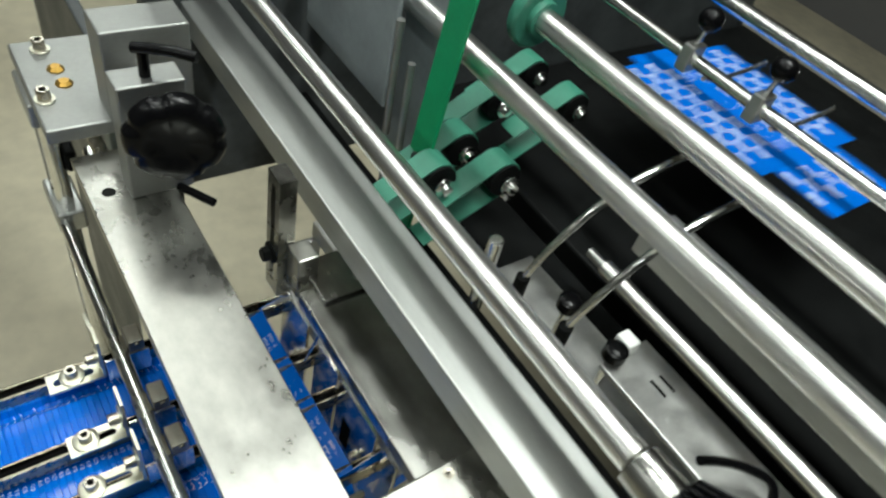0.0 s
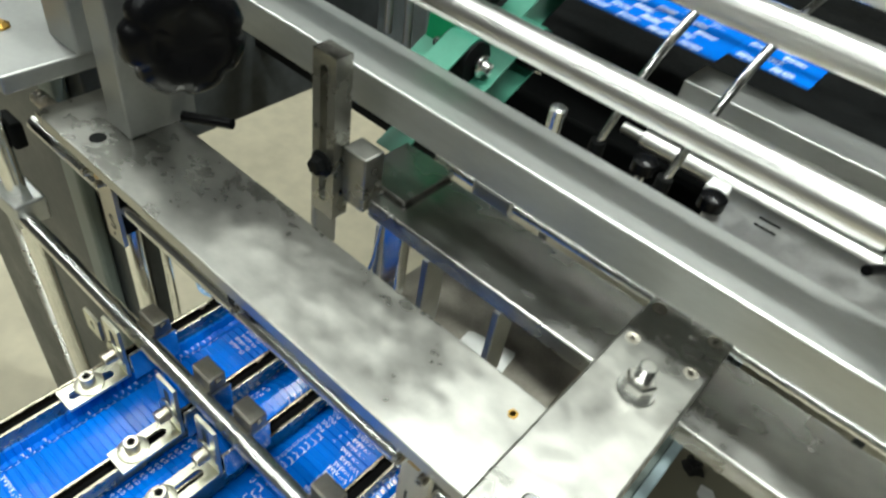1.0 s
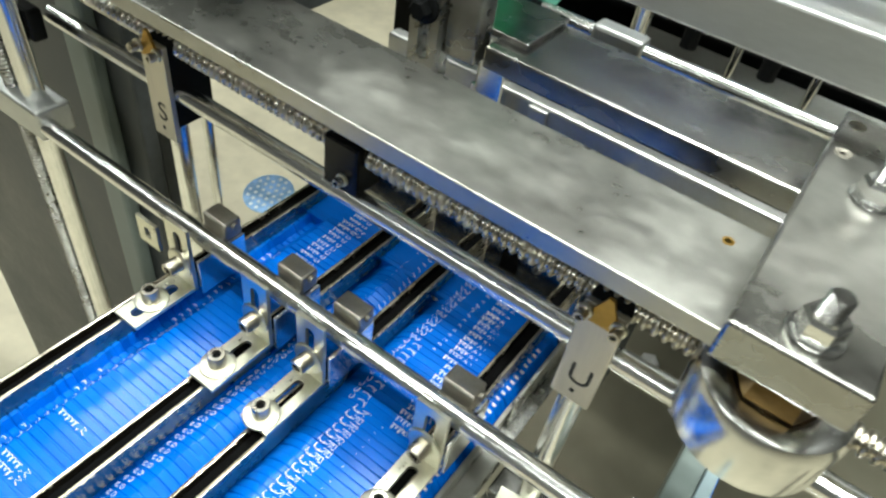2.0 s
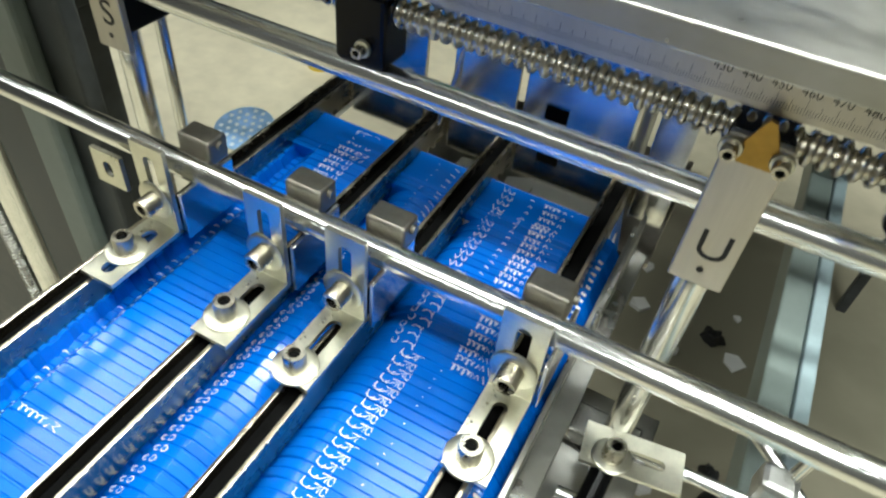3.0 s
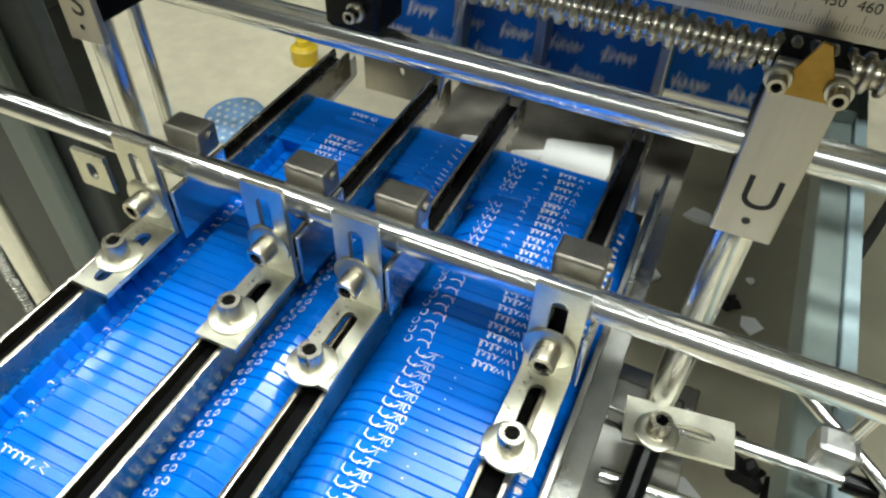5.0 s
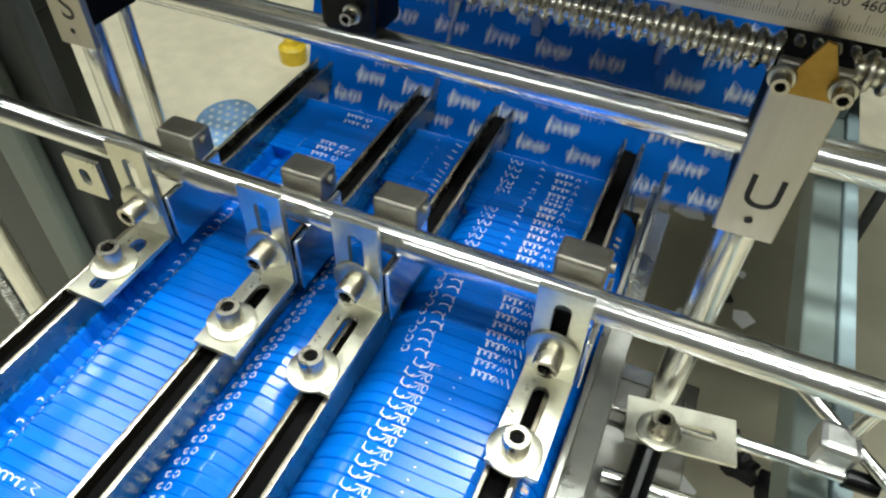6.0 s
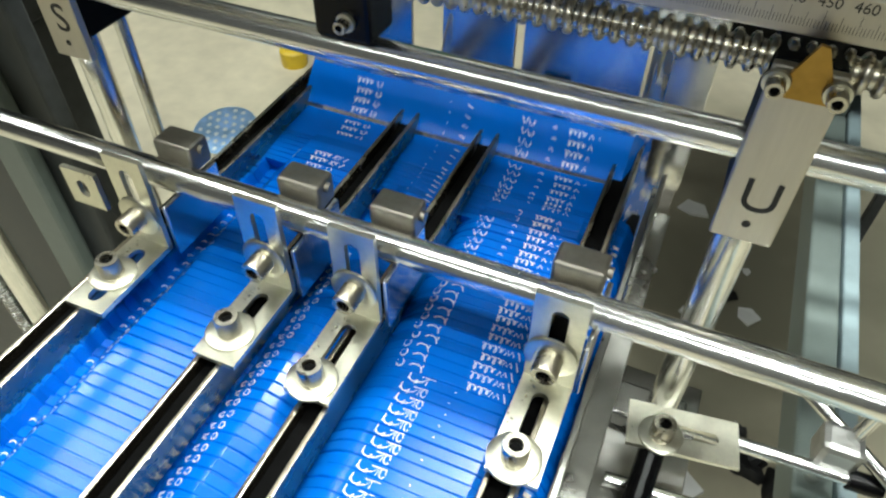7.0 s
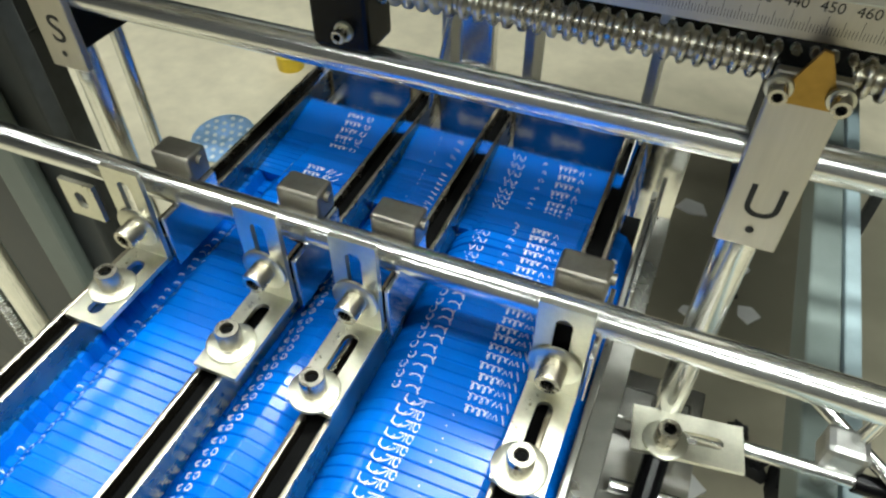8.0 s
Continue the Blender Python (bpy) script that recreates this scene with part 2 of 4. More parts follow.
# ---- the setting ----
def room():
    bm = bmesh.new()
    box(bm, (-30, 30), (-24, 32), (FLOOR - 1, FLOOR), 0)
    tagged(part("floor", bm, FLOORM), "worn beige concrete workshop floor with oil stains and the machine's shade in its colour", "floor", kind="structure")
    for name, x, y in (("wall_north", (-30, 30), (32, 33)), ("wall_south", (-30, 30), (-25, -24)), ("wall_west", (-31, -30), (-25, 33)), ("wall_east", (30, 31), (-25, 33))):
        bm = bmesh.new()
        box(bm, x, y, (FLOOR, 18), 0)
        tagged(part(name, bm, WALLM), "plain light grey workshop wall", "wall", kind="structure")
    bm = bmesh.new()
    box(bm, (-31, 31), (-25, 33), (18, 19), 0)
    tagged(part("ceiling", bm, WALLM), "plain pale workshop ceiling", "ceiling", kind="structure")


def unseen_lamps():
    """Unseen tube lamps and glare panels, added under the ceiling to light the hall."""
    glow = bpy.data.materials.new("lamp_glow")
    glow.use_nodes = True
    nb = glow.node_tree.nodes["Principled BSDF"]
    nb.inputs["Emission Color"].default_value = (0.95, 1, 0.95, 1)
    nb.inputs["Emission Strength"].default_value = 6
    rows = ((-7, -4, 4.5, 0.7, 10), (7, -4, 4.5, 0.7, 34), (3, 4.4, 4.5, 0.7, 62), (-24, 4, 4.5, 0.7, 22), (-20, -6, 4.5, 0.7, 6), (-7, -17, 4.5, 0.7, 8), (5, -17, 4.5, 0.7, 16),
            (-12.3, 1.7, 1.8, 2.7, 8), (-2.5, 1.7, 1.8, 2.7, 9))
    for x, y, hx, hy, e in rows:
        lamp = thing("unseen_lamp", (x, y, 18), "unseen white lamp in a steel tray, added under the ceiling", "lamp", "ceiling lamps")
        bm = bmesh.new()
        box(bm, (x - hx, x + hx), (y - hy, y + hy), (17.4, 18), 0.05)
        part("tray", bm, PALE, lamp)
        if hx > hy:
            for dy in (-0.35, 0.35):
                bm = bmesh.new()
                cyl(bm, (x - 4.3, y + dy, 17.2), (x + 4.3, y + dy, 17.2), 0.13, 12)
                part("tube", bm, glow, lamp, "glowing white tube", True)
        else:
            # Panel added so that the coated boards reflect it as glare.
            bm = bmesh.new()
            box(bm, (x - hx + 0.1, x + hx - 0.1), (y - hy + 0.1, y + hy - 0.1), (17.3, 17.4), 0.02)
            part("diffuser", bm, glow, lamp, "glowing white panel added for glare on the boards")
        d = bpy.data.lights.new("tube_light", "AREA")
        d.shape, d.size, d.size_y, d.energy, d.color = "RECTANGLE", (2 * hx - 0.4) * U, (2 * hy - 0.2) * U, e, (0.93, 1.0, 0.95)
        ob = new("tube_light", d)
        ob.location = Vector((x, y, 17.0)) * U


room()
unseen_lamps()


# ---- rods, screw, beams ----
def bar(name, x, y, z, r, material, label, category="rod", seg=32):
    ob = thing(name, (x[0], y, z), label, category)
    bm = bmesh.new()
    cyl(bm, (x[0], y, z), (x[1], y, z), r, seg, chamfer=0.01)
    part("shaft", bm, material, ob, "", True)
    if name == "roller":
        for a, b in ((x[0] - 0.18, x[0]), (x[1], x[1] + 0.18)):
            bm = bmesh.new()
            cyl(bm, (a, y, z), (b, y, z), r * 0.6, 20)
            part("journal", bm, DULL, ob, "thinner shaft end", True)
    return ob


bar("guide_rod", (-1.86, 3.4), 0, 0, 0.055, CHROME, "polished steel guide rod across the stacking lanes")
bar("guide_rod", (-2.1, 3.4), 0.315, 0.515, 0.053, CHROME, "polished steel guide rod carrying the marked holders")


def lead_screw():
    ob = thing("lead_screw", (-2.0, 0.347, 0.76), "bright trapezoidal lead screw with deep thread", "screw")
    n, seg, pitch = 0, 24, 0.044
    for x0, x1 in ((-2.0, 0.07), (0.27, 3.0)):
        bm = bmesh.new()
        prof = []
        k = 0
        while x0 + k * pitch < x1:
            a = k * pitch
            prof += [(a, 0.037), (a + 0.008, 0.037), (a + 0.016, 0.051), (a + 0.021, 0.053), (a + 0.028, 0.053), (a + 0.033, 0.051), (a + 0.041, 0.037)]
            k += 1
        m = Matrix.Translation((x0, 0.347, 0.76)) @ Matrix.Rotation(radians(90), 4, "Y")
        lathe(bm, prof, m, seg)
        part("thread", bm, BOLTM, ob, "", True)
    bm = bmesh.new()
    box(bm, (0.07, 0.27), (0.27, 0.44), (0.56, 0.825), 0.015)
    nut = part("nut_block", bm, BLACK, ob, "black nut block in the middle of the screw")
    cap_bolt(nut, (0.19, 0.27, 0.63), (0, -1, 0), 0.022, 0.032)


lead_screw()


def scale_beam():
    """The wide ground beam with the ruler on its front face."""
    ob = thing("scale_beam", (-1.33, 0.1, 0.8), "wide ground steel beam with a millimetre scale on its front", "beam")
    bm = bmesh.new()
    box(bm, (-1.30, 2.2), (0.075, 0.615), (1.045, 1.125), 0.006)
    beam = part("beam", bm, STEEL, ob)
    bm = bmesh.new()
    lathe(bm, [(0, 0.022), (0.003, 0.022), (0.003, 0.014), (-0.0, 0.012)], Matrix.Translation((1.72, 0.485, 1.125)), 16)
    part("screw_hole", bm, BRASS, beam, "small brassy screw in the beam", True)
    # Dark disc laid on the beam for the shade in the hole.
    bm = bmesh.new()
    lathe(bm, [(0, 0.045), (0.003, 0.043), (0.003, 0.03)], Matrix.Translation((-0.88, 0.205, 1.125)), 20)
    part("hole", bm, DARK, beam, "round bolt hole laid on as a dark disc", True)
    bm = bmesh.new()
    box(bm, (-1.3, 2.18), (0.285, 0.44), (0.855, 1.044), 0.004)
    rule = part("ruler", bm, SATIN, ob, "engraved steel ruler bar under the beam")
    bm = bmesh.new()
    step, k = 0.0775, 0
    x = 1.472 - 34 * step
    while x < 2.1:
        for j in range(10):
            h = 0.046 if j == 0 else 0.036 if j == 5 else 0.02
            xx = x + j * step / 10
            bm.faces.new([bm.verts.new(q) for q in ((xx, 0.2845, 0.878), (xx + 0.0014, 0.2845, 0.878), (xx + 0.0014, 0.2845, 0.878 + h), (xx, 0.2845, 0.878 + h))])
        x += step
    part("tick_marks", bm, INK, rule, "fine engraved millimetre marks")
    for n, v in enumerate(("430", "440", "450", "460", "470", "480", "490")):
        m = Matrix.Translation((1.472 + (n - 2) * step, 0.2845, 0.932)) @ Matrix.Rotation(radians(90), 4, "X")
        text_mesh("number", v, 0.036, m, INK, rule, 0.0004)


scale_beam()


def top_plate():
    ob = thing("bearing_plate", (1.845, -0.05, 1.13), "thick bright steel plate bolted across the beams", "plate")
    bm = bmesh.new()
    box(bm, (1.835, 2.231), (-0.05, 1.42), (1.13, 1.284), 0.012)
    plate = part("plate", bm, STEEL, ob)
    for x, y in ((1.893, 1.065), (1.893, 1.31), (2.162, 1.085), (2.162, 1.32)):
        bm = bmesh.new()
        lathe(bm, [(0.0, 0.034), (0.003, 0.033), (0.003, 0.02), (0.0, 0.012)], Matrix.Translation((x, y, 1.284)), 20)
        part("countersunk_screw", bm, WORN, plate, "", True)
    hex_stud(ob, (2.04, 0.83, 1.284))
    hex_stud(ob, (2.04, 0.06, 1.284))
    # turned collar under the free end
    bm = bmesh.new()
    lathe(bm, [(0.70, 0.10), (0.72, 0.20), (0.76, 0.245), (0.95, 0.25), (0.99, 0.235), (1.0, 0.21), (0.98, 0.10), (1.13, 0.08)], Matrix.Translation((2.06, 0.14, 0)), 40)
    part("collar", bm, CHROME, ob, "turned shiny steel collar under the plate", True)
    bm = bmesh.new()
    lathe(bm, [(1.0, 0.15), (1.13, 0.13)], Matrix.Translation((2.06, 0.14, 0)), 6)
    part("nut", bm, RUSTY, ob, "rusty brass-coloured nut under the plate")


top_plate()


def cross_bars():
    ob = thing("cross_bar", (0.4, 1.0, 1.0), "dull steel flat bar beside the blank outlet", "bar")
    bm = bmesh.new()
    box(bm, (0.40, 3.3), (0.955, 1.44), (1.02, 1.128), 0.012)
    part("bar", bm, OILY, ob)
    bm = bmesh.new()
    cyl(bm, (0.36, 1.56, 1.10), (3.2, 1.56, 1.10), 0.038, 24)
    part("rail_rod", bm, CHROME, ob, "thin polished rod along the bar", True)
    bm = bmesh.new()
    box(bm, (0.66, 0.93), (1.50, 1.62), (1.04, 1.16), 0.02)
    part("clamp", bm, ALU, ob)
    bm = bmesh.new()
    box(bm, (0.20, 0.56), (1.06, 1.46), (1.13, 1.16), 0.006)
    part("end_plate", bm, OILY, ob, "dull plate at the bar's end")
    ob = thing("square_beam", (-2.6, 1.1, 1.5), "long matt grey square tube across the machine", "beam")
    bm = bmesh.new()
    box(bm, (-2.6, 4.4), (1.175, 1.535), (1.45, 1.668), 0.012)
    part("tube", bm, ALU, ob)


cross_bars()
bar("roller", (-2.4, 2.46), 1.445, 2.065, 0.078, SATINROLL, "polished steel roller shaft with fine machining lines", "roller", 40)
bar("roller", (-2.4, 4.2), 2.50, 2.16, 0.092, SATINROLL, "large polished steel roller", "roller", 40)
bar("roller", (-0.35, 4.2), 3.15, 2.29, 0.092, SATINROLL, "large polished steel roller with a flange", "roller", 40)
bar("clamp_rod", (-0.9, 4.2), 4.05, 2.25, 0.05, CHROME, "polished rod carrying small clamps", "rod")
bar("clamp_rod", (-0.9, 4.4), 5.1, 2.3, 0.07, CHROME, "polished rod at the infeed", "rod")
bar("roller", (0.8, 4.2), 3.55, 0.62, 0.075, SATINROLL, "thin polished roller below the wires", "roller")


def flange():
    ob = thing("roller_flange", (-0.42, 3.15, 2.29), "round dark green flange on the roller's end", "flange")
    bm = bmesh.new()
    lathe(bm, [(0, 0.24), (0.02, 0.25), (0.07, 0.25), (0.09, 0.23), (0.09, 0.14), (0.14, 0.13)], Matrix.Translation((-0.45, 3.15, 2.29)) @ Matrix.Rotation(radians(90), 4, "Y"), 36)
    part("disc", bm, MINT, ob, "", True)


flange()


def bevel_gear():
    ob = thing("gear_wheel", (2.47, 1.445, 2.065), "black gear wheel with worn teeth beside the roller", "gear")
    ax = Matrix.Translation((2.47, 1.445, 2.065)) @ Matrix.Rotation(radians(90), 4, "Y") @ Matrix.Diagonal((1.0, 1.0, 1.0, 1))
    bm = bmesh.new()
    lathe(bm, [(0, 0.08), (0.0, 0.105), (0.2, 0.112), (0.22, 0.1)], ax, 32)
    part("hub", bm, OILY, ob, "dark steel hub", True)
    bm = bmesh.new()
    lathe(bm, [(0.2, 0.10), (0.22, 0.12), (0.40, 0.20), (0.42, 0.16), (0.38, 0.08)], ax, 40)
    part("cone", bm, BLACK, ob, "", True)
    bm = bmesh.new()
    for k in range(24):
        m = ax @ Matrix.Rotation(2 * math.pi * k / 24, 4, "Z") @ Matrix.Translation((0.168, 0, 0.31)) @ Matrix.Rotation(radians(24), 4, "Y")
        box(bm, (-0.02, 0.032), (-0.011, 0.011), (-0.11, 0.11), 0.004, m)
    part("teeth", bm, BLACK, ob, "black worn gear teeth")
    bm = bmesh.new()
    lathe(bm, [(0.4, 0.07), (0.9, 0.07)], ax, 24)
    part("shaft_end", bm, CHROME, ob, "", True)


bevel_gear()


# ---- lanes ----
RAILS = (-0.625, -0.015, 0.40, 1.045)
BRACKETS = ((-0.535, -0.336, -0.565), (0.02, -0.386, -0.02), (0.378, -0.443, 0.35), (1.072, -0.443, 1.0))   # bracket, its bolt along the rail, its clamp


def rail(x):
    ob = thing("lane_rail", (x, 0, -0.34), "steel channel rail with a dark groove between stacking lanes", "rail", "lane rails")
    for s in (-1, 1):
        bm = bmesh.new()
        box(bm, (x + s * 0.034, x + s * 0.052), (-2.6, 1.42), (-0.43, -0.285), 0.004)
        part("flange", bm, RAILM, ob)
    # Groove bottom painted black for the shade between the flanges.
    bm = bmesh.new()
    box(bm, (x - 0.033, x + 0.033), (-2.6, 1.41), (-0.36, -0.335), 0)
    part("groove", bm, SHADEBLACK, ob, "groove bottom with its shade painted black")


for x in RAILS:
    rail(x)


def bracket(x, bolt, cx):
    """An angle bracket with slots and bolts, hung from the front rod by a clamp block."""
    ob = thing("angle_bracket", (x, 0, -0.25), "zinc-plated slotted angle bracket with washers and socket bolts", "bracket", "angle brackets")
    m = Matrix.Translation((x, -0.118, -0.262)) @ Matrix.Rotation(radians(90), 4, "X")
    bm = bmesh.new()
    slotted(bm, 0.166, 0.42, 0.02, (0.16, 0.34), 0.056, m)
    up = part("upright", bm, ZINC, ob)
    m = Matrix.Translation((x, -0.118, -0.265)) @ Matrix.Rotation(radians(180), 4, "Z")
    bm = bmesh.new()
    slotted(bm, 0.166, 0.385, 0.02, (0.10, 0.32), 0.056, m)
    leg = part("leg", bm, ZINC, ob)
    cap_bolt(up, (x - 0.005, -0.139, -0.108), (0, -1, 0), 0.043, 0.086)
    cap_bolt(leg, (x - 0.01, bolt, -0.244), (0, 0, 1), 0.043, 0.086)
    bm = bmesh.new()
    box(bm, (cx - 0.015, cx + 0.155), (0.06, 0.17), (-0.02, 0.095), 0.012)
    part("clamp_block", bm, WORN, ob, "grey steel clamp block behind the rod")
    bm = bmesh.new()
    box(bm, (x + 0.086, x + 0.104), (-0.11, 0.2), (-0.30, -0.062), 0.004)
    part("side_plate", bm, CHROME, ob, "shiny side plate reflecting the blue boards")
    bm = bmesh.new()
    cyl(bm, (cx + 0.154, 0.12, 0.06), (cx + 0.172, 0.12, 0.06), 0.02, 12)
    part("grub_screw", bm, WORN, ob, "", True)


for x in BRACKETS:
    bracket(*x)


def outer_bracket():
    ob = thing("ear_plate", (-0.72, -0.1, -0.2), "small zinc ear with a hole beside the first bracket", "bracket")
    bm = bmesh.new()
    slotted(bm, 0.16, 0.17, 0.02, (0.07, 0.10), 0.05, Matrix.Translation((-0.79, -0.12, -0.15)) @ Matrix.Rotation(radians(90), 4, "X"))
    part("ear", bm, ZINC, ob)


outer_bracket()


def tray():
    """The dark trough under the stacks."""
    ob = thing("stack_tray", (0.2, 0, -0.6), "dark steel trough under the blue carton stacks", "tray")
    bm = bmesh.new()
    box(bm, (-0.70, 1.17), (-2.6, 1.20), (-0.64, -0.60), 0.006)
    part("base", bm, DARK, ob)
    for x in (-0.72, 1.20):
        bm = bmesh.new()
        box(bm, (x - 0.012, x + 0.012), (-2.6, 1.18), (-0.64, -0.40), 0.004)
        part("side", bm, STEEL, ob, "bright steel side strip")


tray()


# ---- marked holders ----
def holder(x, letter, bottom, group="marked holders"):
    ob = thing("marked_holder", (x, 0.25, 0.5), "steel holder plate engraved with the letter " + letter + " and a brass pointer", "holder", group)
    bm = bmesh.new()
    box(bm, (x - 0.088, x + 0.088), (0.23, 0.262), (bottom, 0.80), 0.006)
    plate = part("plate", bm, SATIN, ob, "satin steel face plate")
    bm = bmesh.new()
    box(bm, (x - 0.085, x + 0.085), (0.263, 0.50), (0.32, 0.80), 0.01)
    part("block", bm, DARK, ob, "dark block clamped on the rod and the screw")
    m = Matrix.Translation((x + 0.008, 0.229, 0.352)) @ Matrix.Rotation(radians(90), 4, "X")
    text_mesh("letter", letter, 0.16, m, INK, plate, 0.0008, "black engraved letter " + letter)
    bm = bmesh.new()
    lathe(bm, [(0, 0.012), (0.001, 0.012)], Matrix.Translation((x, 0.229, 0.302)) @ Matrix.Rotation(radians(90), 4, "X"), 14)
    part("dot", bm, INK, plate)
    # brass pointer
    bm = bmesh.new()
    pts = [(-0.062, 0.725), (0.062, 0.725), (0.052, 0.785), (0.016, 0.868), (-0.006, 0.872), (-0.045, 0.79)]
    lo = [bm.verts.new((x + a, 0.215, b)) for a, b in pts]
    hi = [bm.verts.new((x + a, 0.2295, b)) for a, b in pts]
    bm.faces.new(lo)
    bm.faces.new(hi[::-1])
    for k in range(len(pts)):
        bm.faces.new((lo[k], lo[(k + 1) % 6], hi[(k + 1) % 6], hi[k]))
    ptr = part("pointer", bm, BRASS, ob, "pointed brass index plate")
    for dx in (-0.07, 0.07):
        cap_bolt(ptr, (x + dx, 0.213, 0.765), (0, -1, 0), 0.024, 0.034)
    return ob


def holder_post(x, y, low, r, label):
    ob = thing("holder_post", (x, y, low), label, "post", "holder posts")
    bm = bmesh.new()
    cyl(bm, (x, y, low), (x, y, 0.36), r, 24)
    part("post", bm, CHROME, ob, "", True)
    return ob


holder(1.488, "U", 0.235)
holder(-1.04, "S", 0.235)
holder_post(1.485, 0.33, -0.95, 0.06, "round steel post under the holder")
holder_post(-1.08, 0.34, -3.0, 0.055, "dark polished post under the holder")
holder_post(-1.10, 0.55, -3.0, 0.03, "thin polished post behind the holder")


# ---- left column ----
def column():
    ob = thing("height_column", (-2.0, 0.05, -2.6), "polished lifting column with threaded spindle and clamp blocks", "column")
    bm = bmesh.new()
    cyl(bm, (-2.02, 0.05, -2.6), (-2.02, 0.05, 1.3), 0.065, 28)
    part("pillar", bm, CHROME, ob, "", True)
    bm = bmesh.new()
    prof = []
    for k in range(150):
        a = k * 0.026
        prof += [(a, 0.03), (a + 0.008, 0.04), (a + 0.018, 0.04), (a + 0.026, 0.03)]
    lathe(bm, prof, Matrix.Translation((-2.2, 0.02, -2.6)), 14)
    part("spindle", bm, STEEL, ob, "threaded lifting spindle")
    for z, name in ((-0.08, "clamp"), (1.0, "top_clamp")):
        bm = bmesh.new()
        box(bm, (-2.34, -1.84), (-0.06, 0.16), (z, z + 0.2), 0.02)
        part(name, bm, ALU, ob)
    bm = bmesh.new()
    box(bm, (-2.4, -1.88), (-0.08, 0.2), (-2.75, -2.6), 0.02)
    part("foot", bm, ALU, ob)
    bm = bmesh.new()
    box(bm, (-2.17, -1.95), (0.11, 0.2), (0.45, 0.64), 0.02)
    part("rod_clamp", bm, DARK, ob)


column()


def frame_panel():
    ob = thing("frame_panel", (-2.6, 0.62, FLOOR), "grey painted upright machine frame panel", "frame")
    bm = bmesh.new()
    box(bm, (-6.0, -1.93), (0.62, 0.74), (FLOOR, 0.9), 0.02)
    part("panel", bm, FRAME, ob)
    bm = bmesh.new()
    box(bm, (-2.42, -2.16), (0.50, 0.615), (FLOOR, 1.0), 0.03)
    part("edge_post", bm, PALE, ob, "pale rounded edge post")


frame_panel()


def side_bearing():
    """The plate, block and lever at the column's head."""
    ob = thing("bearing_block", (-1.9, 0.3, 1.25), "aluminium bearing plate and block with socket bolts", "bearing")
    bm = bmesh.new()
    box(bm, (-2.45, -1.33), (-0.03, 0.68), (1.235, 1.345), 0.015)
    part("plate", bm, CAST, ob)
    bm = bmesh.new()
    box(bm, (-1.62, -1.30), (0.38, 0.95), (1.345, 2.02), 0.015)
    part("block", bm, CAST, ob)
    for x, y in ((-1.69, 0.05), (-2.31, 0.16), (-2.2, 0.55)):
        cap_bolt(ob, (x, y, 1.345), (0, 0, 1), 0.045, 0.07)
    for x, y in ((-2.03, 0.20), (-1.84, 0.21)):
        bm = bmesh.new()
        lathe(bm, [(0, 0.06), (0.012, 0.06), (0.03, 0.035)], Matrix.Translation((x, y, 1.345)), 8)
        part("oiler", bm, BRASS, ob, "brassy oily screw")
    bm = bmesh.new()
    cyl(bm, (-1.3, 0.62, 1.72), (-0.9, 0.55, 1.72), 0.05, 20)
    part("pin", bm, CHROME, ob, "", True)


side_bearing()


def wheel_block():
    ob = thing("adjusting_block", (-0.9, 0.2, 1.125), "steel block on the beam with a black lobed hand knob", "adjuster")
    bm = bmesh.new()
    box(bm, (-0.97, -0.76), (0.32, 0.73), (1.125, 1.98), 0.012)
    part("block", bm, CAST, ob)
    ax = Matrix.Translation((-0.645, 0.60, 1.765)) @ Vector((0.9, -0.25, 0.05)).to_track_quat("Z", "Y").to_matrix().to_4x4()
    bm = bmesh.new()
    lathe(bm, [(-0.02, 0.08), (0.055, 0.10), (0.06, 0.20), (0.075, 0.255), (0.10, 0.285), (0.14, 0.30), (0.18, 0.295), (0.215, 0.27), (0.235, 0.22), (0.24, 0.17), (0.225, 0.14), (0.22, 0.05)], ax, 98, 7, 0.08)
    knob = part("knob", bm, BLACK, ob, "black plastic lobed hand knob", True)
    bm = bmesh.new()
    cyl(bm, (-0.86, 0.52, 1.98), (-0.86, 0.52, 2.14), 0.035, 16)
    lev = part("lever_pin", bm, BLACK, ob, "", True)
    bm = bmesh.new()
    wire(bm, [(-0.9, 0.48, 2.15), (-0.82, 0.55, 2.18), (-0.72, 0.66, 2.2), (-0.63, 0.76, 2.2)], 0.034, 12)
    part("lever", bm, BLACK, lev, "black clamping lever", True)
    bm = bmesh.new()
    cyl(bm, (-0.72, 0.62, 1.18), (-0.45, 0.75, 1.22), 0.03, 14)
    part("cable_stub", bm, BLACK, ob, "", True)


wheel_block()


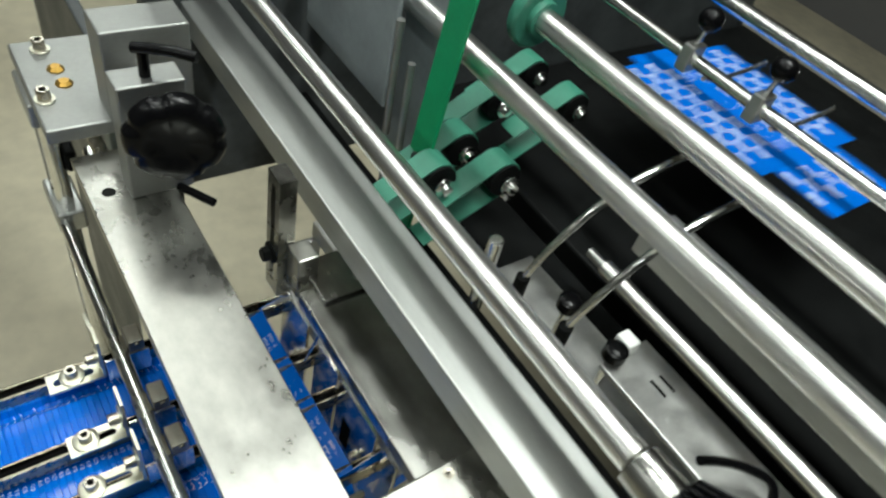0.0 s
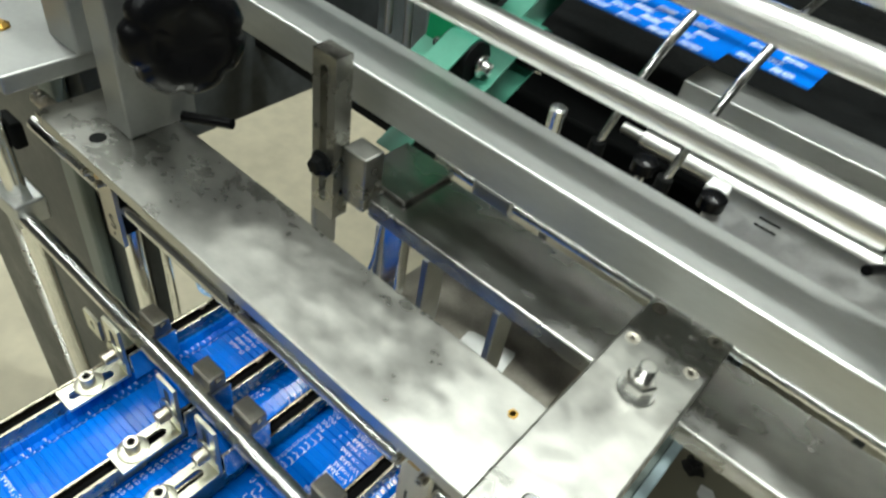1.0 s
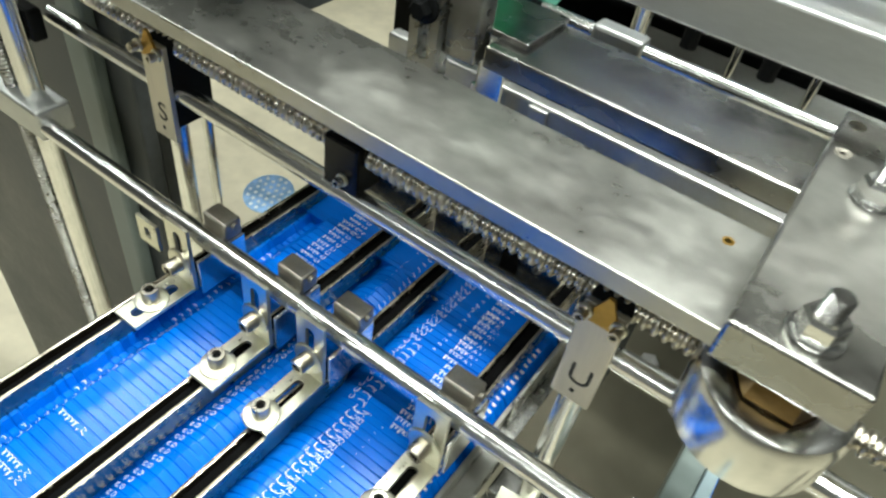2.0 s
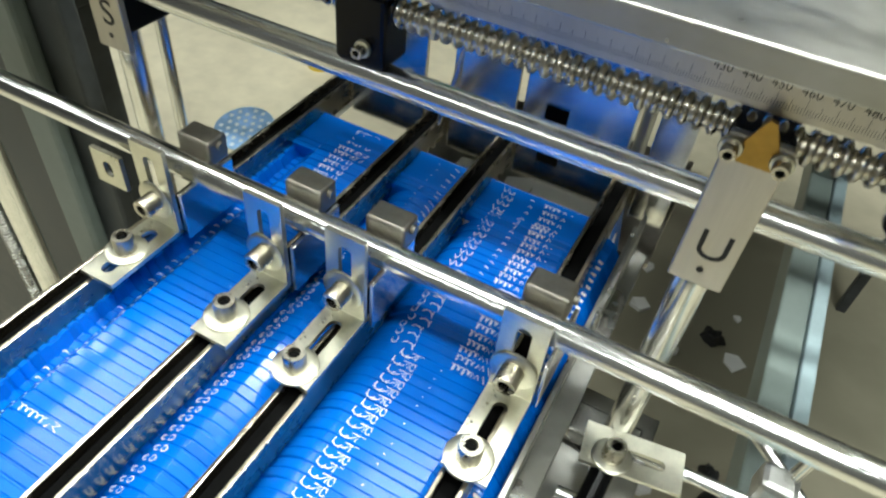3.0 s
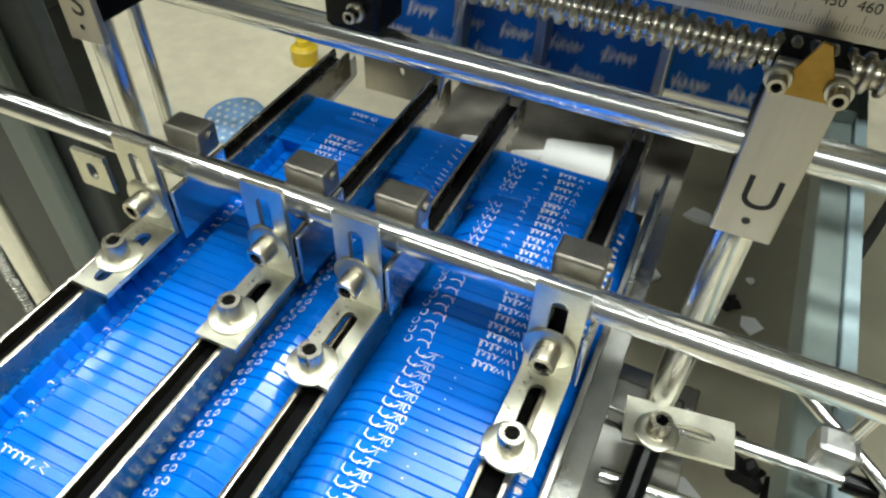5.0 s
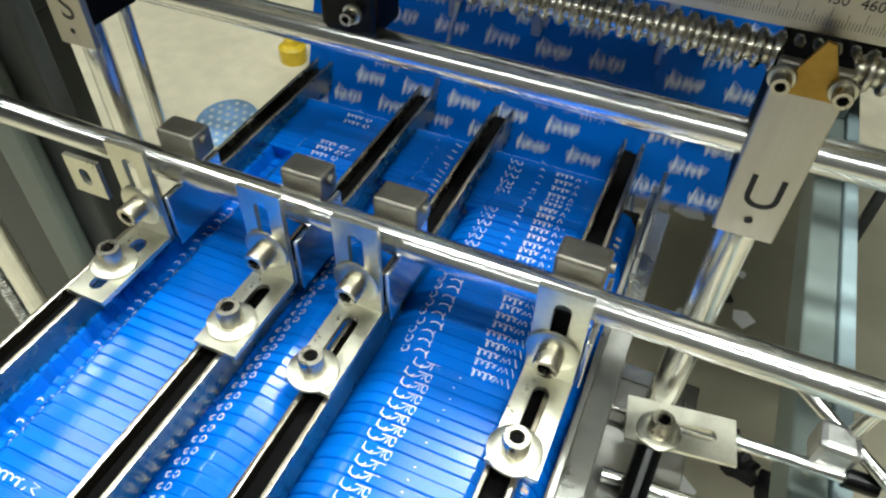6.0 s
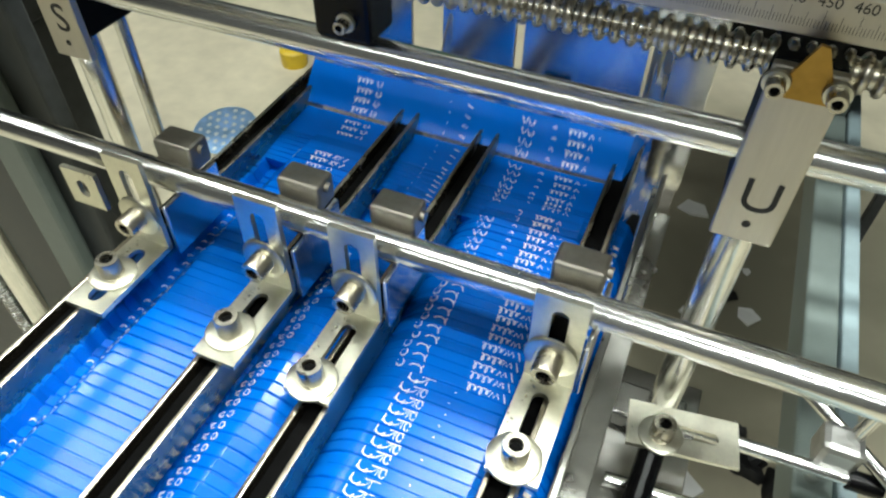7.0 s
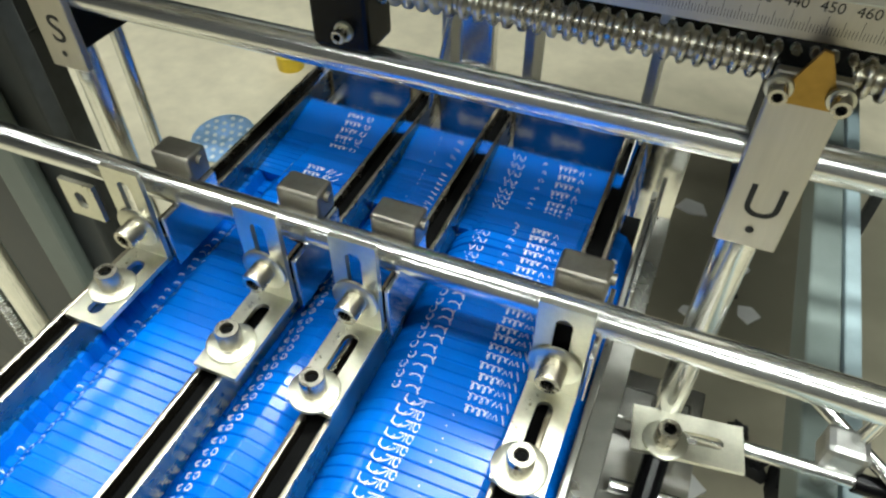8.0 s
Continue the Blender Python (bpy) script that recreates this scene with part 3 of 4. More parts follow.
def slot_bracket():
    ob = thing("slotted_bracket", (0.1, 0.95, 0.9), "upright steel bracket with a long slot and dark hex bolt", "bracket")
    bm = bmesh.new()
    slotted(bm, 0.165, 0.99, 0.11, (0.12, 0.90), 0.055, Matrix.Translation((0.085, 1.03, 0.85)) @ Matrix.Rotation(radians(90), 4, "X"))
    part("upright", bm, STEEL, ob)
    m = Matrix.Translation((0.085, 0.919, 1.20)) @ Matrix.Rotation(radians(90), 4, "X")
    bm = bmesh.new()
    lathe(bm, [(0, 0.075), (0.012, 0.075), (0.02, 0.065)], m, 24)
    w = part("washer", bm, DARK, ob, "black washer", True)
    bm = bmesh.new()
    lathe(bm, [(0.02, 0.052), (0.06, 0.052), (0.07, 0.042)], m, 6)
    part("bolt_head", bm, DARK, w, "black hexagon bolt head")
    bm = bmesh.new()
    box(bm, (0.17, 0.34), (0.98, 1.12), (0.98, 1.33), 0.01)
    part("back_block", bm, STEEL, ob)


slot_bracket()


# ---- the machine behind ----
def wires():
    for x in (0.97, 1.43):
        ob = thing("guide_wire", (x, 2.36, 1.2), "bent steel guide wire over the running boards", "wire", "guide wires")
        bm = bmesh.new()
        wire(bm, arc_points((x + 0.12, 3.5, 2.1), (x + 0.10, 2.55, 2.12), (x - 0.03, 2.36, 1.18), 18), 0.028)
        part("wire", bm, CHROME, ob, "", True)
        bm = bmesh.new()
        cyl(bm, (x - 0.03, 2.35, 0.85), (x - 0.03, 2.35, 1.2), 0.05, 14)
        part("socket", bm, DARK, ob)


wires()


def belt_loop(bm, x, y, z, r, w, tail):
    """A flat belt in the yz plane round a pulley at (y, z), with two runs down towards the front."""
    pts = [(y - tail, z + r - 0.5 * tail)] + [(y + r * math.sin(math.pi * k / 10 - 0.46), z + r * math.cos(math.pi * k / 10 - 0.46)) for k in range(11)] + [(y - tail, z - r - 0.5 * tail)]
    rows = []
    for n, (py, pz) in enumerate(pts):
        a, b = pts[max(n - 1, 0)], pts[min(n + 1, len(pts) - 1)]
        d = Vector((0, b[0] - a[0], b[1] - a[1])).normalized()
        out = Vector((0, -d.z, d.y)) * 0.012
        rows.append([bm.verts.new(Vector((x + s * w / 2, py, pz)) + o * out) for s, o in ((-1, 0), (1, 0), (1, -1), (-1, -1))])
    for p, q in zip(rows, rows[1:]):
        for k in range(4):
            bm.faces.new((p[k], p[(k + 1) % 4], q[(k + 1) % 4], q[k]))


def belts():
    ob = thing("belt_drive", (-0.3, 2.4, 0.4), "green flat belts running over dark pulleys", "belt drive")
    bm = bmesh.new()
    box(bm, (-0.12, 0.12), (-0.012, 0.012), (-1.2, 1.1), 0.005, Matrix.Translation((-0.26, 2.25, 1.6)) @ Matrix.Rotation(radians(4.5), 4, "Y"))
    part("belt", bm, GREEN, ob, "bright green upright belt")
    for x, y, z in ((-0.97, 3.87, 1.35), (-0.70, 3.25, 1.35), (0.10, 2.69, 1.35), (-0.31, 2.59, 1.35), (-0.44, 3.89, 1.35), (-0.06, 2.21, 1.35)):
        bm = bmesh.new()
        belt_loop(bm, x, y, z, 0.15, 0.2, 0.62)
        loop = part("conveyor_belt", bm, MINT, ob, "dull green conveyor belt", True)
        bm = bmesh.new()
        lathe(bm, [(-0.13, 0.05), (-0.12, 0.135), (0.12, 0.135), (0.13, 0.05), (0.16, 0.05), (0.17, 0.03)], Matrix.Translation((x, y, z)) @ Matrix.Rotation(radians(90), 4, "Y"), 28)
        pl = part("pulley", bm, DARK, loop, "dark belt pulley", True)
        bm = bmesh.new()
        lathe(bm, [(0, 0.075), (0.015, 0.075), (0.02, 0.045), (0.06, 0.04), (0.062, 0.02)], Matrix.Translation((x + 0.165, y, z)) @ Matrix.Rotation(radians(90), 4, "Y"), 20)
        part("axle_end", bm, CHROME, loop, "bright axle end", True)
    bm = bmesh.new()
    box(bm, (-1.1, -0.62), (2.5, 2.6), (0.2, 2.5), 0.02)
    part("side_frame", bm, PLATEGREY, ob, "grey side frame")
    bm = bmesh.new()
    box(bm, (-2.1, -0.78), (2.2, 2.25), (1.42, 2.6), 0.02)
    part("cover_sheet", bm, PLATEGREY, ob, "grey painted cover sheet")
    for x, y, z in ((-0.28, 2.2, 1.35), (-0.05, 2.75, 1.2)):
        bm = bmesh.new()
        lathe(bm, [(0, 0.035), (0.02, 0.05), (0.2, 0.05), (0.22, 0.06), (0.3, 0.06), (0.31, 0.04)], Matrix.Translation((x, y, z)) @ Matrix.Rotation(radians(85), 4, "Y"), 18)
        part("spacer", bm, CHROME, ob, "turned steel spacer", True)
    for a, b in (((-0.75, 2.25, 1.2), (-0.72, 2.2, 2.2)), ((-0.6, 2.3, 0.9), (-0.62, 2.28, 1.9))):
        bm = bmesh.new()
        cyl(bm, a, b, 0.03, 12)
        part("tie_rod", bm, DULL, ob, "", True)


belts()


def bed():
    """The dark body under the conveyor with its pale side parts."""
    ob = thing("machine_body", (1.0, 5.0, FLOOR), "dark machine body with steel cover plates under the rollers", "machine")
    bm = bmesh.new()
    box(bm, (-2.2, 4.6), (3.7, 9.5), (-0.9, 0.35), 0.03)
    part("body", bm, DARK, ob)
    # Added block: dark backdrop behind the lanes that also shades the floor.
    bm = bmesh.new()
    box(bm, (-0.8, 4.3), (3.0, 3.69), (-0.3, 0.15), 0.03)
    part("shade_block", bm, DARK, ob)
    bm = bmesh.new()
    box(bm, (0.4, 4.4), (2.62, 3.1), (0.48, 0.55), 0.01)
    part("cover_plate", bm, DULL, ob, "dull steel cover plate")
    bm = bmesh.new()
    box(bm, (0.9, 4.6), (3.62, 4.0), (0.9, 1.15), 0.01)
    part("cross_plate", bm, ALU, ob, "pale cross plate")
    for x in (-2.3, 4.5):
        bm = bmesh.new()
        box(bm, (x - 0.1, x + 0.1), (0.9, 9.5), (-0.2, 2.75), 0.02)
        part("side_wall", bm, FRAME, ob, "grey painted machine side wall")
    for x, y in ((-2.3, 1.0), (-2.3, 9.3), (4.5, 1.0), (4.5, 9.3)):
        bm = bmesh.new()
        box(bm, (x - 0.08, x + 0.08), (y - 0.08, y + 0.08), (FLOOR, -0.201), 0.01)
        part("leg", bm, FRAME, ob, "grey painted machine leg")
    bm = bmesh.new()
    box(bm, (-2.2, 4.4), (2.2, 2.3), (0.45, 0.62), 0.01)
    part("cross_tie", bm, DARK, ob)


bed()


def outlet():
    """Guide blades and the dark box where the boards come down behind the lanes."""
    ob = thing("outlet_guides", (0.3, 1.9, -0.6), "steel outlet frame with guide blades behind the lanes", "guides")
    bm = bmesh.new()
    slotted(bm, 0.47, 0.27, 0.02, (0.16, 0.175), 0.035, Matrix.Translation((-0.30, 1.52, -0.54)) @ Matrix.Rotation(radians(90), 4, "X"))
    part("back_plate", bm, SATIN, ob, "pale steel plate with a small hole")
    bm = bmesh.new()
    box(bm, (-0.64, 4.39), (1.60, 1.70), (0.40, 0.56), 0.02)
    part("cross_tie", bm, DULL, ob, "steel cross tie")
    for x in (-0.62, 0.02, 0.44, 1.02):
        bm = bmesh.new()
        box(bm, (x, x + 0.05), (1.45, 1.66), (-0.30, 0.40), 0.01)
        part("blade", bm, DULL, ob, "steel guide blade")
    for x in (0.10, 0.40):
        bm = bmesh.new()
        box(bm, (x, x + 0.13), (1.56, 1.60), (0.30, 0.55), 0.02)
        part("tab", bm, DULL, ob, "rounded steel tab")
    bm = bmesh.new()
    wire(bm, [(0.12, 1.42, 0.62), (0.11, 1.36, 0.2), (0.08, 1.3, -0.05), (0.03, 1.26, -0.30)], 0.014)
    part("finger", bm, CHROME, ob, "thin bright steel finger", True)
    ob = thing("white_blank", (0.5, 2.2, -1.2), "white die-cut board with slits lying on a steel shelf", "board")
    bm = bmesh.new()
    box(bm, (-0.5, 1.3), (1.9, 3.2), (-1.27, -1.235), 0.006)
    part("shelf", bm, WORN, ob, "stained steel shelf")
    for outline in (((0.20, 1.95), (0.36, 1.95), (0.37, 2.30), (0.17, 2.20)), ((0.40, 1.95), (0.80, 1.95), (0.84, 2.25), (0.80, 2.52), (0.78, 2.54), (0.38, 2.45), (0.35, 2.42)), ((0.83, 1.95), (0.96, 1.95), (0.90, 2.22)), ((-0.22, 2.0), (0.10, 2.0), (-0.08, 2.24), (-0.20, 2.22))):
        bm = bmesh.new()
        lo = [bm.verts.new((x, y, -1.234)) for x, y in outline]
        hi = [bm.verts.new((x, y, -1.222 + 0.02 * (y - 2.0))) for x, y in outline]
        bm.faces.new(lo[::-1])
        bm.faces.new(hi)
        for k in range(len(lo)):
            bm.faces.new((lo[k], lo[(k + 1) % len(lo)], hi[(k + 1) % len(lo)], hi[k]))
        part("flap", bm, PAPER, ob, "white uncoated flap")


outlet()


def plunger():
    """The forming plunger: two mirror-like plates with slot and screw on an arm."""
    ob = thing("forming_plunger", (0.5, 1.32, 0.0), "shiny steel forming plunger plates on an arm", "plunger")
    for x0, x1 in ((-0.56, -0.10), (0.06, 0.42), (0.46, 1.02), (1.12, 1.30)):
        w, c = x1 - x0, (x0 + x1) / 2
        bm = bmesh.new()
        box(bm, (x0, x1), (1.33, 1.36), (-0.22, 0.63), 0.006)
        pl = part("plate", bm, CHROME, ob, "mirror-bright steel plate")
        if w > 0.5:
            # Black slab on the plate paints the slot's shade.
            bm = bmesh.new()
            box(bm, (c - 0.16, c - 0.04), (1.326, 1.3295), (-0.10, 0.25), 0.003)
            part("slot", bm, SHADEBLACK, pl, "slot laid on as a shade-black slab")
        if w > 0.3:
            cap_bolt(pl, (c + 0.10, 1.328, 0.10), (0, -1, 0), 0.03, 0.045)
    bm = bmesh.new()
    box(bm, (-0.56, 1.30), (1.365, 1.44), (0.50, 0.60), 0.012)
    part("arm", bm, DULL, ob)
    bm = bmesh.new()
    box(bm, (0.13, 0.30), (1.40, 1.50), (0.10, 1.30), 0.02)
    part("stem", bm, CHROME, ob, "shiny square stem")
    return ob


PLUNGER = plunger()


def small_parts():
    ob = thing("black_cable", (2.511, 2.355, 1.300), "black cable with ties beside the gear wheel", "cable")
    bm = bmesh.new()
    wire(bm, arc_points((2.511, 2.355, 1.300), (2.603, 2.654, 1.200), (2.766, 2.822, 1.100)) + arc_points((2.766, 2.822, 1.100), (2.947, 2.975, 1.000), (3.0, 2.3, 0.6))[1:], 0.03)
    part("cable", bm, BLACK, ob, "", True)
    ob = thing("slotted_cover", (1.868, 2.948, 0.950), "dull steel cover with small slots and a white plastic block", "cover")
    x, y = 1.868, 2.948
    bm = bmesh.new()
    box(bm, (x - 0.25, x + 1.6), (y - 0.35, y + 0.12), (0.86, 0.90), 0.01)
    part("cover", bm, DULL, ob)
    for k in range(2):
        # Slots are black slabs on the cover, their shade in the colour.
        bm = bmesh.new()
        box(bm, (x + 0.02, x + 0.16), (y - 0.03 - 0.09 * k, y - 0.01 - 0.09 * k), (0.9005, 0.904), 0)
        part("slot", bm, SHADEBLACK, ob)
    bm = bmesh.new()
    box(bm, (x - 0.34, x - 0.20), (y - 0.16, y - 0.04), (0.90, 1.02), 0.015)
    part("white_block", bm, PAPER, ob, "white plastic block")
    for bx, by in ((1.162, 2.673), (1.632, 2.689)):
        ob = thing("knob_screw", (bx, by, 0.86), "black round knob on a short steel screw", "knob", "knob screws")
        bm = bmesh.new()
        cyl(bm, (bx, by, 0.55), (bx, by, 0.95), 0.03, 12)
        part("screw", bm, CHROME, ob, "", True)
        bm = bmesh.new()
        lathe(bm, [(0.93, 0.05), (0.95, 0.085), (1.03, 0.085), (1.05, 0.06), (1.055, 0.02)], Matrix.Translation((bx, by, 0)), 24)
        part("knob", bm, BLACK, ob, "", True)
    ob = thing("support_stud", (0.647, 2.309, 1.300), "bright steel stud standing beside the belts", "stud")
    bm = bmesh.new()
    cyl(bm, (0.647, 2.309, 0.4), (0.647, 2.309, 1.3), 0.055, 20, chamfer=0.012)
    part("stud", bm, CHROME, ob, "", True)


small_parts()


def small_clamps():
    for x in (0.35, 1.0):
        ob = thing("rod_clamp", (x, 4.05, 2.2), "small bright clamp with a black ball knob", "clamp", "rod clamps")
        bm = bmesh.new()
        box(bm, (x - 0.05, x + 0.05), (3.97, 4.13), (2.15, 2.36), 0.015)
        part("body", bm, ALU, ob)
        bm = bmesh.new()
        cyl(bm, (x, 4.05, 2.35), (x + 0.02, 4.05, 2.50), 0.02, 10)
        part("stem", bm, CHROME, ob, "", True)
        bm = bmesh.new()
        bmesh.ops.create_uvsphere(bm, u_segments=18, v_segments=12, radius=0.09, matrix=Matrix.Translation((x + 0.02, 4.05, 2.56)))
        part("ball_knob", bm, BLACK, ob, "black ball knob", True)
        bm = bmesh.new()
        wire(bm, arc_points((x + 0.1, 4.2, 2.1), (x + 0.1, 4.4, 2.0), (x + 0.15, 4.9, 2.15), 10), 0.02)
        part("hook", bm, CHROME, ob, "", True)


small_clamps()


def lower_fittings():
    ob = thing("lower_clamp", (1.45, 0.1, -0.8), "zinc slotted plate with bolt on a lower rod", "bracket")
    bm = bmesh.new()
    slotted(bm, 0.20, 0.42, 0.02, (0.12, 0.32), 0.05, Matrix.Translation((1.37, 0.16, -0.76)) @ Matrix.Rotation(radians(-82), 4, "Z"))
    part("plate", bm, ZINC, ob)
    cap_bolt(ob, (1.50, 0.14, -0.74), (0, 0, 1), 0.046, 0.085)
    bm = bmesh.new()
    box(bm, (1.28, 1.60), (0.28, 0.46), (-1.0, -0.90), 0.015)
    part("base", bm, OILY, ob, "oily steel block under the post")
    bm = bmesh.new()
    cyl(bm, (1.47, -0.3, -0.95), (1.49, 0.14, -0.77), 0.05, 14)
    part("stem", bm, BLACK, ob)
    for a, b, r in (((1.5, 0.27, -0.82), (2.3, 0.30, -0.82), 0.03), ((1.35, 0.0, -0.95), (2.2, 0.06, -0.95), 0.03)):
        bm = bmesh.new()
        cyl(bm, a, b, r, 14)
        part("rod", bm, CHROME, ob, "", True)
    bm = bmesh.new()
    cyl(bm, (2.2, 0.2963, -0.82), (2.32, 0.3005, -0.82), 0.042, 14)
    part("rod_cap", bm, BLACK, ob, "black plastic rod cap", True)
    bm = bmesh.new()
    box(bm, (1.27, 1.66), (-0.8, 0.62), (-1.03, -1.0), 0.006)
    part("base_plate", bm, OILY, ob, "bright base plate")
    bm = bmesh.new()
    box(bm, (1.20, 1.258), (-1.2, 0.6), (-0.9, -0.53), 0.006)
    part("web", bm, STEEL, ob)
    ob = thing("cross_joint", (2.13, 0.4, -0.75), "rod joint with crossed thin rods and screws", "joint")
    bm = bmesh.new()
    box(bm, (2.06, 2.22), (0.30, 0.44), (-0.84, -0.68), 0.03)
    part("joint", bm, DULL, ob)
    for a, b in (((1.93, 0.62, -0.7), (2.4, 0.22, -0.76)), ((2.12, 0.36, -1.1), (2.2, 0.40, -0.4))):
        bm = bmesh.new()
        cyl(bm, a, b, 0.028, 12)
        part("rod", bm, CHROME, ob, "", True)
    ob = thing("side_strip", (1.25, 0.4, -0.5), "bright steel strip beside the last lane", "plate")
    bm = bmesh.new()
    box(bm, (1.21, 1.30), (-1.2, 1.14), (-0.525, -0.505), 0.004)
    part("strip", bm, STEEL, ob)
    bm = bmesh.new()
    box(bm, (1.215, 1.235), (0.42, 1.14), (-0.50, -0.28), 0.004)
    part("fence", bm, STEEL, ob)
    # side member of the stand
    ob = thing("stand_frame", (2.15, 2.0, FLOOR), "pale painted side member and legs of the machine stand", "frame")
    bm = bmesh.new()
    box(bm, (2.06, 2.22), (-2.2, 3.8), (-1.25, -1.0), 0.015)
    part("member", bm, PALE, ob)
    bm = bmesh.new()
    box(bm, (2.222, 2.30), (-2.2, 3.8), (-1.22, -0.97), 0.01)
    part("trim", bm, TRIM, ob, "pale blue-grey trim strip")
    bm = bmesh.new()
    box(bm, (2.302, 2.316), (0.6, 1.42), (-1.6, -1.06), 0.002)
    part("blue_guard", bm, LOGOBLUE, ob, "blue printed board leaning on the trim")
    bm = bmesh.new()
    box(bm, (2.07, 2.21), (3.2, 3.6), (-0.999, -0.901), 0.01)
    part("hanger", bm, PALE, ob)
    for y in (-2.1,):
        bm = bmesh.new()
        box(bm, (2.08, 2.2), (y, y + 0.2), (FLOOR, -1.251), 0.015)
        part("leg", bm, PALE, ob)


lower_fittings()


# ---- floor clutter ----
def clutter():
    rnd = random.Random(4)
    for x, y, s, a in ((3.0, 7.02, 0.26, 20), (2.1, 6.7, 0.12, 60), (1.82, 9.25, 0.32, 80), (1.2, 8.4, 0.18, 30), (2.9, 8.0, 0.1, 0), (1.3, 7.4, 0.2, 10), (2.3, 4.1, 0.3, 40), (2.0, 3.9, 0.2, 70), (2.5, 3.7, 0.35, 15)):
        ob = thing("paper_scrap", (x, y, FLOOR), "torn white paper scrap on the concrete floor", "scrap", "paper scraps")
        bm = bmesh.new()
        n = 5
        pts = [(s * rnd.uniform(0.5, 1.0) * math.cos(2 * math.pi * k / n + a), s * rnd.uniform(0.5, 1.0) * math.sin(2 * math.pi * k / n + a)) for k in range(n)]
        lo = [bm.verts.new((x + p, y + q, FLOOR + 0.004)) for p, q in pts]
        hi = [bm.verts.new((x + p, y + q, FLOOR + 0.03 + rnd.uniform(0, 0.05))) for p, q in pts]
        bm.faces.new(lo[::-1])
        bm.faces.new(hi)
        for k in range(n):
            bm.faces.new((lo[k], lo[(k + 1) % n], hi[(k + 1) % n], hi[k]))
        part("scrap", bm, PAPER, ob)
    for x, y, w in ((3.3, 4.3, 0.30), (3.75, 4.15, 0.34), (3.1, 4.75, 0.2), (2.6, 7.3, 0.25)):
        ob = thing("oily_rag", (x, y, FLOOR), "crumpled black oily rag on the floor", "rag", "oily rags")
        bm = bmesh.new()
        n = 14
        ring = [w * rnd.uniform(0.55, 1.0) for k in range(n)]
        layers = []
        for shrink, h in ((1.0, 0.004), (0.95, 0.07), (0.6, 0.16), (0.2, 0.12)):
            layers.append([bm.verts.new((x + shrink * ring[k] * math.cos(2 * math.pi * k / n), y + shrink * ring[k] * math.sin(2 * math.pi * k / n), FLOOR + h * rnd.uniform(0.7, 1.2))) for k in range(n)])
        for a, b in zip(layers, layers[1:]):
            for k in range(n):
                bm.faces.new((a[k], a[(k + 1) % n], b[(k + 1) % n], b[k]))
        bm.faces.new(layers[-1])
        bm.faces.new(layers[0][::-1])
        part("rag", bm, INK, ob, "", True)
    ob = thing("stray_board", (-1.0, 0.82, -0.53), "small pale blue printed offcut on a steel ledge", "board")
    bm = bmesh.new()
    box(bm, (-1.06, -0.735), (0.74, 0.92), (-0.56, -0.542), 0.004)
    part("ledge", bm, DULL, ob, "small steel ledge")
    bm = bmesh.new()
    lie = Matrix.Translation((-0.97, 0.86, -0.50)) @ Matrix.Rotation(radians(10), 4, "X")
    lathe(bm, [(-0.004, 0.17), (0.004, 0.17)], lie, 28)
    part("board", bm, PALEBLUE, ob, "round pale blue offcut")
    bm = bmesh.new()
    for i in range(-3, 4):
        for k in range(-3, 4):
            x, y = i * 0.05 + 0.025 * (k % 2), k * 0.046
            if x * x + y * y < 0.15 ** 2:
                lathe(bm, [(0.0045, 0.013), (0.006, 0.012)], lie @ Matrix.Translation((x, y, 0)), 8)
    part("dots", bm, PRINTWHITE, ob, "white printed dots")
    ob = thing("yellow_can", (-7.7, 10.7, FLOOR), "small yellow can standing on the floor", "can")
    bm = bmesh.new()
    lathe(bm, [(0, 0.30), (0.36, 0.32), (0.4, 0.28), (0.44, 0.18), (0.58, 0.16), (0.6, 0.07)], Matrix.Translation((-7.7, 10.7, FLOOR)), 28)
    part("can", bm, YELLOW, ob, "", True)


clutter()


# ---- carton boards ----
PITCH, REST = 0.045, -0.372
PROFILE = ((-0.61, -0.12), (-0.58, -0.03), (-0.555, -0.03), (-0.535, -0.085), (-0.50, -0.085), (-0.455, -0.040), (-0.41, 0.006), (-0.39, 0.011), (-0.25, 0.012), (-0.10, 0.012), (-0.07, -0.02), (0.02, -0.12), (0.06, -0.07), (0.12, -0.022), (0.19, -0.002), (0.25, -0.018), (0.30, -0.045), (0.345, -0.08), (0.42, -0.12), (0.455, -0.08), (0.50, -0.035), (0.55, -0.006), (0.60, 0.0), (0.80, 0.001), (0.96, 0.001), (0.995, -0.02), (1.06, -0.04), (1.10, -0.035), (1.14, -0.05), (1.18, -0.12))


def curl(cx, cy, rx, ry, a0, a1, n=8):
    """Points of an arc in the plane of the print."""
    return [(cx + rx * math.cos(radians(a0 + (a1 - a0) * k / n)), cy + ry * math.sin(radians(a0 + (a1 - a0) * k / n))) for k in range(n + 1)]


def scribble(x0, x1, y, h, loops, phase=0.0):
    """A handwritten line of loops from x0 to x1."""
    n = loops * 10
    return [(x0 + (x1 - x0) * k / n + 0.008 * math.sin(2 * math.pi * k / 10 + phase), y + h * math.cos(2 * math.pi * k / 10) * (0.7 + 0.3 * math.sin(k * 0.31 + phase))) for k in range(n + 1)]


FLAT = tuple((-0.60 + 0.11 * k, 0.0) for k in range(16))


